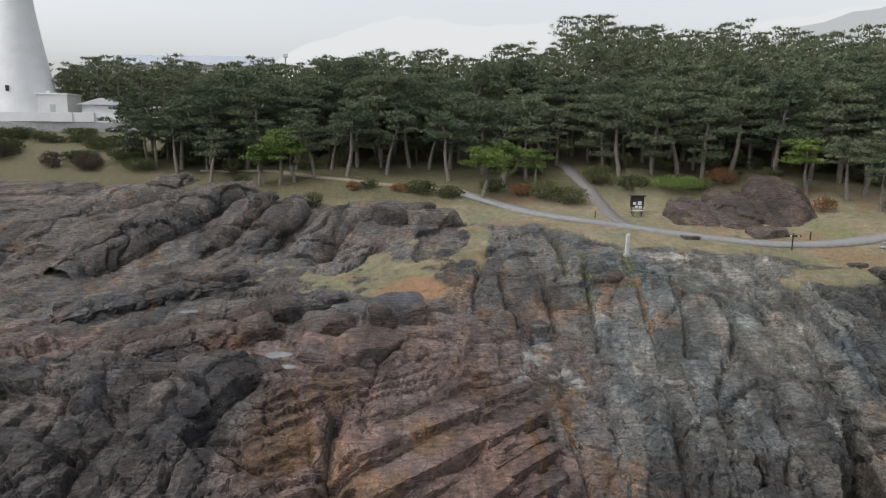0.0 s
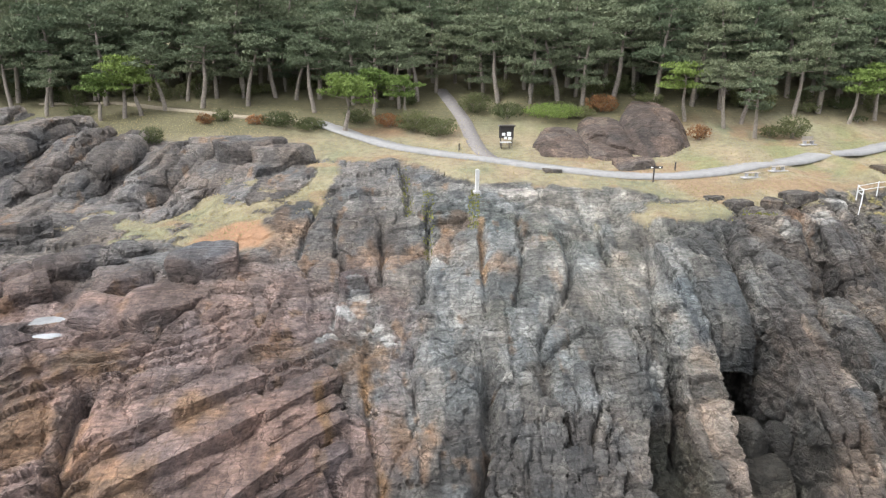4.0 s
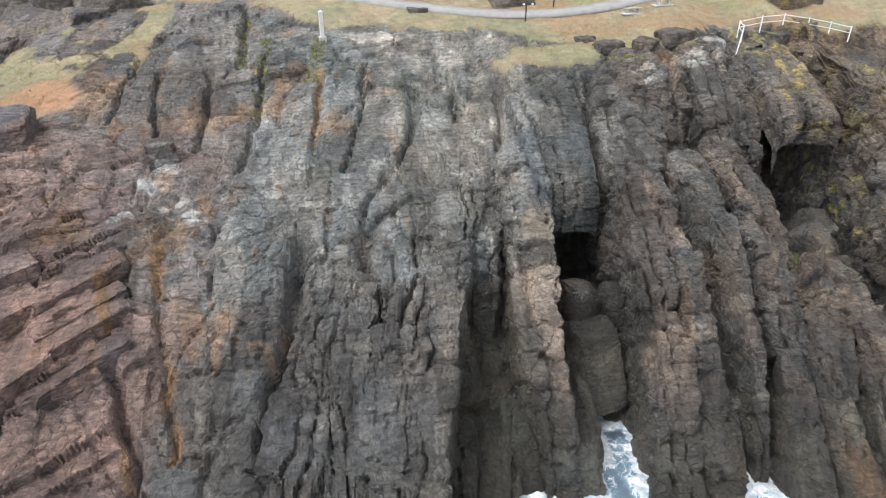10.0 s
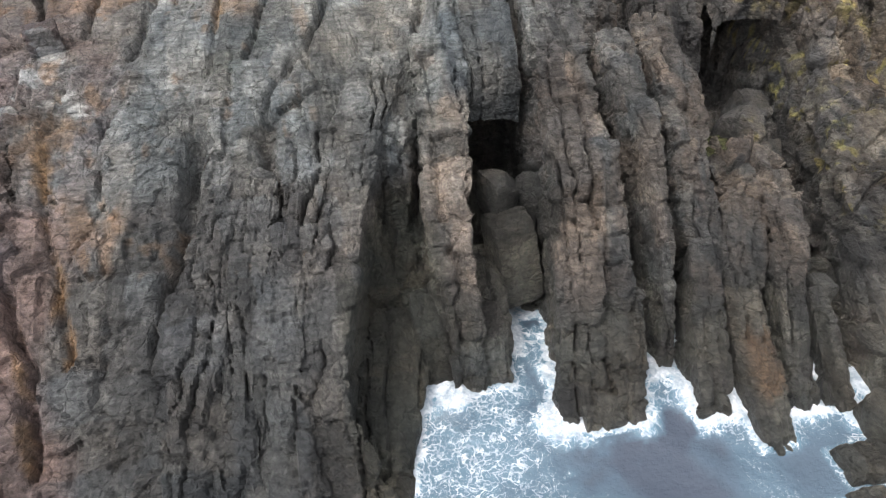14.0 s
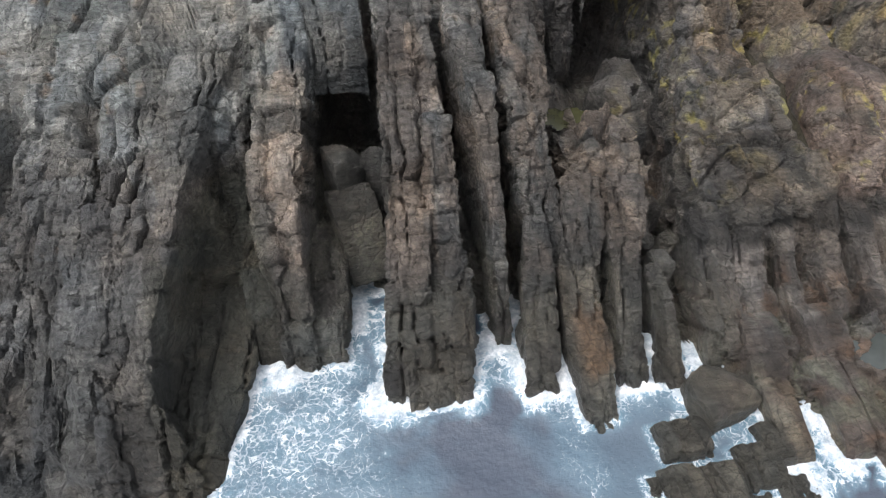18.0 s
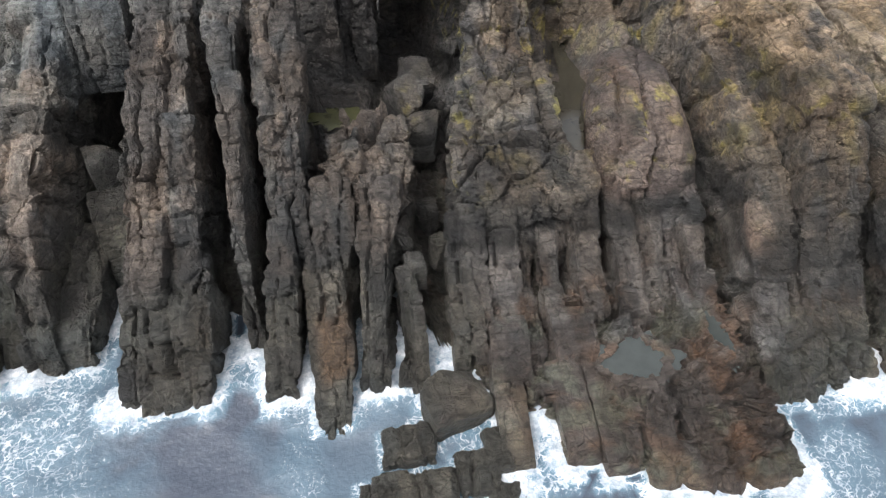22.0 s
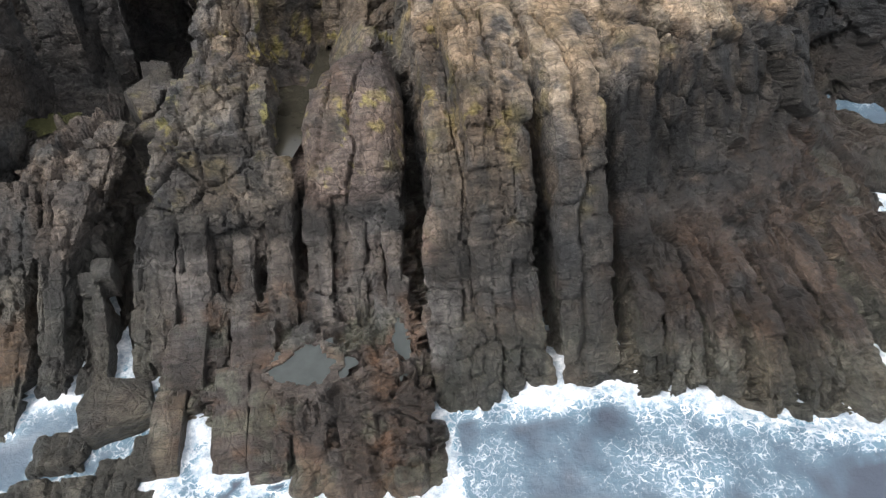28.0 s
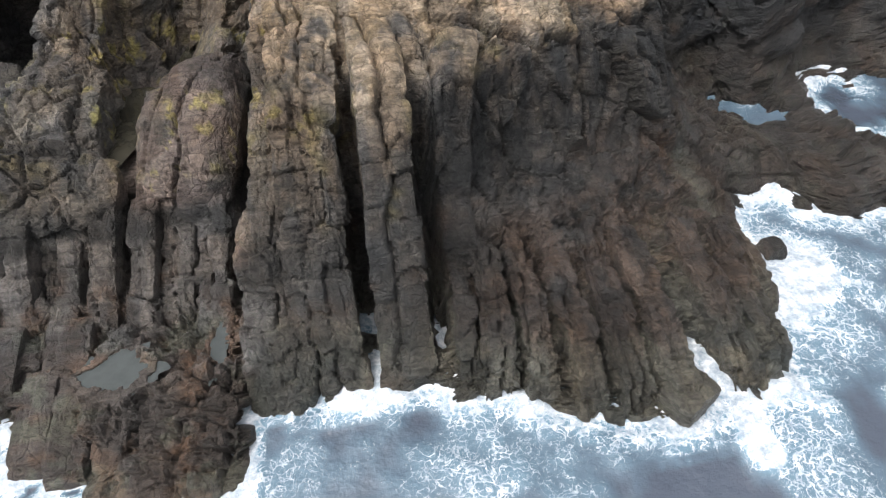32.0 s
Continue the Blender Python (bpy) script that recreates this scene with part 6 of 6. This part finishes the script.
def pine(tall, lean, seed, label, needles=NEEDLES, pads=15, spread=1.0, bare=0.4):
    rnd = np.random.RandomState(seed)
    ob = new("pine_tree")
    ang = rnd.uniform(0, 6.28)
    pts, rad = [], []
    for k in range(9):
        t = k / 8
        off = lean * tall * (t ** 1.3) + 0.5 * t * math.sin(t * 6 + seed)
        pts.append((off * math.cos(ang) + 0.4 * t * math.sin(5 * t + seed), off * math.sin(ang), t * tall * 0.94 - (0.4 if k == 0 else 0)))
        rad.append((0.2 + 0.012 * tall) * (1 - t) ** 0.8 + 0.03)
    obj("trunk", *tube(pts, rad), BARK, ob)
    limbs, centres = [], []
    for k in range(pads):
        t = bare + (1 - bare) * (k + 0.5) / pads
        a = k * 2.4 + rnd.uniform(-0.5, 0.5)
        i = t * 8
        p0 = Vector(pts[int(i)]).lerp(Vector(pts[min(8, int(i) + 1)]), i % 1)
        out = spread * tall * (0.3 - 0.2 * abs(t - 0.6) / 0.5) * rnd.uniform(0.45, 1.1)
        tip = p0 + Vector((math.cos(a) * out, math.sin(a) * out, out * rnd.uniform(0.0, 0.35)))
        midp = p0.lerp(tip, 0.5) + Vector((0, 0, -0.08 * out))
        limbs.append(tube([p0, midp, tip], [0.09 * (1.2 - t) + 0.03, 0.05, 0.02], 5))
        r = rnd.uniform(0.75, 1.5) * (0.9 + tall * 0.045) * spread
        for cc, rr3 in ((tip, r), (p0.lerp(tip, 0.55), r * 0.75)):
            m = int(30 * rr3 * rr3)
            q = rnd.normal(size=(m, 3))
            q /= np.linalg.norm(q, axis=1, keepdims=True)
            q *= rnd.uniform(0.35, 1, (m, 1)) ** 0.5
            q *= np.array((rr3, rr3, rr3 * 0.24))
            q[:, 2] -= 0.08 * (q[:, 0] ** 2 + q[:, 1] ** 2) / rr3
            centres.append(q + np.array(cc))
    obj("branchwork", *joined(limbs), BARK, ob)
    v, f = tufts(np.concatenate(centres), 0.44, rnd)
    obj("crown", v, f, needles, ob, False)
    return tagged(ob, label, "pine tree", "pines of the headland")


BRIGHT = leaf_material("fresh_pine_needles", (0.13, 0.19, 0.055), 0.3)
kinds = [pine(12, 0.06, 1, "tall dark green pine with layered crown", bare=0.24, pads=18), pine(14, 0.1, 2, "tall dark green pine with layered crown", pads=20, bare=0.28),
         pine(10, 0.26, 3, "slender pine with a leaning pale trunk", bare=0.5, pads=12), pine(11.5, -0.2, 4, "slender pine with a bare lower trunk", bare=0.55, pads=13),
         pine(13, 0.03, 5, "tall dark green pine with layered crown", pads=21, bare=0.2), pine(7, 0.12, 6, "low spreading pine with bright green pads", BRIGHT, 10, 1.25, 0.55),
         pine(9, 0.2, 7, "wind-bent pine with flat bright pads", BRIGHT, 10, 1.15, 0.55)]


def plant(kind, x, y, turn, scale):
    z = height(x, y)
    m = Matrix.LocRotScale((x, y, z - 0.1), Euler((0, 0, radians(turn))), (scale,) * 3)
    if not used[kind]:
        used[kind] = True
        kinds[kind].matrix_basis = m
    else:
        place_copy(kinds[kind], m)


def place_copy(ob, m):
    k = copy_thing(ob, Matrix.Identity(4))
    k.matrix_basis = m
    return k


used = [False] * len(kinds)
rnd = random.Random(7)
FRONT = ((-27.4, 97.2, 5, 0.9), (-24.4, 97.6, 6, 0.95), (-22.3, 98.1, 5, 1.0), (-19.5, 99.5, 2, 0.9), (-14.6, 99.6, 3, 1.0), (-8.6, 100.5, 2, 1.0), (-5.2, 104.1, 3, 1.0), (-2.2, 103, 2, 0.95), (5.5, 88.4, 5, 1.05), (48.9, 87, 6, 0.85), (52.6, 84, 3, 0.75), (54.8, 80.6, 2, 0.75), (55.6, 85.6, 3, 0.8), (70.2, 85.6, 6, 0.8), (74.5, 86.6, 6, 0.85), (9, 95, 5, 0.9), (-36, 101, 2, 0.85), (-43, 106, 3, 0.9), (64, 88, 3, 0.9), (13.5, 91.5, 6, 0.7), (1, 97, 3, 0.95))
stems = []
for x, y, k, sc in FRONT:
    plant(k, x, y, rnd.uniform(0, 360), sc)
    stems.append((x, y))
EDGE = ((-120, 118), (-70, 118), (-45, 108), (-20, 103), (0, 103), (12, 97), (18, 104), (24, 98), (30, 93), (48, 93), (60, 89), (80, 88), (140, 86))


def light_pine(tall, seed):
    """Crown and trunk of a pine deep in the wood, with fewer and larger tufts."""
    q = np.random.RandomState(seed)
    spots = []
    for k in range(20):
        t = 0.3 + 0.7 * (k + 0.5) / 20
        a, out = k * 2.4 + q.uniform(-0.5, 0.5), tall * (0.26 - 0.17 * abs(t - 0.6) / 0.5) * q.uniform(0.3, 1.1)
        r = q.uniform(0.9, 1.7)
        c = q.normal(size=(26, 3)) * np.array((0.62, 0.62, 0.12)) * r
        spots.append(c + np.array((out * math.cos(a), out * math.sin(a), t * tall * 0.94)))
    v, f = tufts(np.concatenate(spots), 0.66, q)
    tv, tf = tube([(0, 0, -0.5), (0.2, 0.1, tall * 0.5), (0.1, 0.3, tall * 0.92)], [0.3, 0.2, 0.05], 6)
    tri = np.array([(a, b, c) for a, b, c, d in tf] + [(a, c, d) for a, b, c, d in tf])
    return np.concatenate([v, np.array(tv)]), np.concatenate([f, tri + len(v)]), len(f)


deep_kinds = [light_pine(13, 61), light_pine(11.5, 62), light_pine(14, 63)]
deep_v, deep_f, deep_m, deep_n = [], [], [], 0


def plant_deep(x, y, scale):
    global deep_n
    v, f, crown = rnd.choice(deep_kinds)
    a = rnd.uniform(0, 6.28)
    turn = np.array(((math.cos(a), -math.sin(a), 0), (math.sin(a), math.cos(a), 0), (0, 0, 1)))
    deep_v.append((v * scale) @ turn.T + np.array((x, y, height(x, y))))
    deep_f.append(f + deep_n)
    deep_m.append(np.concatenate([np.zeros(crown, int), np.ones(len(f) - crown, int)]))
    deep_n += len(v)


tries, many = 0, 0
while many < 480 and tries < 9000:
    tries += 1
    x = rnd.uniform(-95, 118)
    edge_y = np.interp(x, [e[0] for e in EDGE], [e[1] for e in EDGE])
    y = edge_y + 62 * rnd.random() ** 1.4
    if x < -55 and y < 158 or x < -36 and y > 120 and y < 150 and x < -48:
        continue
    gap = 3.3 if y < 125 else 4.4
    if any((x - a) ** 2 + (y - b) ** 2 < gap * gap for a, b in stems) or (abs(x - 20.5) < 2.2 and y < 106):
        continue
    stems.append((x, y))
    many += 1
    if y < edge_y + 21:
        plant(rnd.choice((0, 0, 1, 2, 3, 4, 4, 1)), x, y, rnd.uniform(0, 360), rnd.uniform(0.8, 1.15))
    else:
        plant_deep(x, y, rnd.uniform(0.85, 1.15))
# pines behind the lighthouse yard
for k in range(40):
    plant_deep(-112 + 1.9 * k + rnd.uniform(-1, 1), rnd.uniform(166, 196), rnd.uniform(1.0, 1.3))
wood = obj("pine_wood", np.concatenate(deep_v), np.concatenate(deep_f), NEEDLES, None, False)
wood.data.materials.append(BARK)
wood.data.polygons.foreach_set("material_index", np.concatenate(deep_m).astype(np.int32))
tagged(wood, "dense dark green pine wood behind the front trees", "pine wood", kind="stuff")


# ---- shrubs ----
def shrub(x, y, r, tall, material, label, seed):
    q = np.random.RandomState(seed)
    ob = thing("shrub", x, y, height(x, y), 0, label, "shrub", "shrubs of the turf")
    stems3 = []
    for k in range(6):
        a = q.uniform(0, 6.28)
        e = (0.6 * r * math.cos(a), 0.6 * r * math.sin(a), tall * 0.7)
        stems3.append(tube([(0.1 * math.cos(a), 0.1 * math.sin(a), -0.2), (e[0] * 0.4, e[1] * 0.4, tall * 0.4), e], [0.05, 0.035, 0.015], 5))
    obj("stem_cluster", *joined(stems3), BARK, ob)
    m = int(105 * r * (r + tall))
    c = q.normal(size=(m, 3))
    c /= np.linalg.norm(c, axis=1, keepdims=True)
    c *= q.uniform(0.4, 1.0, (m, 1)) * np.array((r, r, tall * 0.55))
    c[:, 2] += tall * 0.5
    lump = np.array([noise.noise(Vector(p) * 1.3 + Vector((seed, 0, 0))) for p in c])
    c = c[lump > -0.22]
    v, f = tufts(c, 0.3, q, 3)
    obj("foliage", v, f, material, ob, False)


GREEN, REDDISH = "low dark green shrub on dry turf", "rust-brown autumn shrub on dry turf"
for k, (x, y, r, tall, mtl, lab) in enumerate(((-17.2, 86.4, 1.5, 2.0, SHRUB, GREEN), (-12.6, 93, 1.3, 1.3, RUST, REDDISH), (-10.6, 93.6, 1.4, 1.4, SHRUB, GREEN), (-3, 91.6, 2.4, 1.8, SHRUB, GREEN), (1, 90, 2.2, 1.5, SHRUB, GREEN), (-6, 92.4, 1.6, 1.2, RUST, REDDISH), (17, 86, 2.6, 2.2, SHRUB, GREEN), (14, 88, 2.4, 2.6, SHRUB, GREEN), (11, 90, 2.0, 1.6, RUST, REDDISH), (48, 81, 1.5, 1.8, RUST, REDDISH), (59.4, 80.4, 2.0, 2.6, SHRUB, GREEN), (57, 81, 1.5, 1.4, SHRUB, GREEN), (46.4, 93, 2.2, 1.6, SHRUB, GREEN), (39.5, 92, 2.4, 2.2, RUST, REDDISH), (36, 90.6, 2.4, 1.6, SHRUB, GREEN), (32.4, 90.4, 4.2, 1.7, BRIGHT, "flat bright green shrub beside the rock hill"), (26.5, 91, 2.4, 2.0, SHRUB, GREEN), (71.6, 86, 1.2, 0.8, SHRUB, GREEN), (-50, 108, 3, 2, SHRUB, GREEN), (-44, 112, 3, 2.2, SHRUB, GREEN), (-55, 114, 3.4, 2, SHRUB, GREEN), (-62, 112, 3.4, 1.8, SHRUB, GREEN), (-31, 100, 1.8, 1.4, SHRUB, GREEN), (7, 92, 2.0, 1.8, SHRUB, GREEN), (22.8, 95, 2.4, 2.6, SHRUB, GREEN))):
    shrub(x, y, r, tall, mtl, lab, 300 + k)

q9 = random.Random(31)
BROWNISH = leaf_material("brown_thicket_leaves", (0.1, 0.08, 0.065))
for k in range(44):
    x, y = q9.uniform(-96, -40), q9.uniform(104, 136)
    if y > 104 + (-40 - x) * 0.1 and not (x > -58 and y > 128):
        dark = y < 116 and x < -56
        shrub(x, y, q9.uniform(1.8, 3.6), q9.uniform(1.2, 2.6), BROWNISH if dark else SHRUB, "brown leafless thicket on the slope" if dark else "low green shrub below the lighthouse yard", 500 + k)
for k in range(30):
    x = -40 + 4.2 * k + q9.uniform(-2.5, 2.5)
    y = float(np.interp(x, [e[0] for e in EDGE], [e[1] for e in EDGE])) + q9.uniform(-1.5, 4)
    if abs(x - 20.5) > 2.6:
        shrub(x, y + 1.5, q9.uniform(0.9, 2.8), q9.uniform(0.8, 3.2), SHRUB, "dark green undergrowth at the edge of the pines", 400 + k)

# ---- far hills, with haze put into a glowing colour ----
def hills(y, tops, glow, name, label):
    xs2 = np.linspace(-2600, 2600, 160)
    v, f = [], []
    for i, x in enumerate(xs2):
        z = np.interp(x, [q[0] for q in tops], [q[1] for q in tops]) + 26 * noise.fractal((x * 0.004, y * 0.01, 1), 0.8, 2.1, 6)
        v += [(x, y, -5), (x, y + 60, z * 0.7), (x, y + 160, z)]
        if i:
            a = (i - 1) * 3
            f += [(a, a + 3, a + 4, a + 1), (a + 1, a + 4, a + 5, a + 2)]
    # even emission imitates the haze; sun and sky do not light it
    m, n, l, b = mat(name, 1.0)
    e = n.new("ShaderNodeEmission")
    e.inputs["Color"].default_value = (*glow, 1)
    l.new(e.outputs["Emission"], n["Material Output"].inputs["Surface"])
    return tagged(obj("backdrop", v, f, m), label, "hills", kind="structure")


hills(2400, ((-2600, 60), (-900, 120), (-500, 380), (-150, 470), (300, 440), (900, 420), (1500, 520), (2600, 500)), (1.5, 1.53, 1.56), "far_haze_glow", "pale far mountains, their haze put into the glow")
hills(1500, ((-2600, 40), (300, 60), (700, 230), (950, 330), (1300, 420), (2600, 420)), (1.0, 1.03, 1.06), "near_haze_glow", "grey-blue hills, their haze put into the glow")

# ---- dry grass along the turf and on ledges ----
q = np.random.RandomState(77)
k = np.where((lawn > 0.35) & (P[:, 0] > -62) & (P[:, 0] < 84) & (P[:, 1] < 100))[0]
k = q.choice(k, 15000)
c = P[k] + q.uniform(-0.2, 0.2, (len(k), 3)) * np.array((1, 1, 0)) + np.array((0, 0, 0.08))
v, f = tufts(c, 0.15, q, 3)
grass = obj("grass", v, f, DRY, None, False)
tagged(grass, "dry straw-coloured grass tufts on the headland turf", "grass", kind="stuff")
k = np.where((lawn < 0.2) & (P[:, 1] > 52) & (P[:, 1] < 76) & (P[:, 0] > 4) & (P[:, 0] < 60))[0]
near_crack = np.minimum.reduce([near_line(P[k, 0], P[k, 1], pts) for pts in (((12.1, 76), (12.6, 63)), ((18.9, 66), (18, 60)), ((37, 61), (44, 58)), ((14.4, 66), (14, 58)))])
k = q.choice(k[near_crack < 0.5], 420)
c = P[k] + np.array((0, 0, 0.05))
v, f = tufts(c, 0.26, q, 4)
tagged(obj("ledge_plants", v, f, leaf_material("yellow_green_leaves", (0.22, 0.22, 0.06)), None, False), "yellow-green plants growing in rock cracks", "plants", kind="stuff")
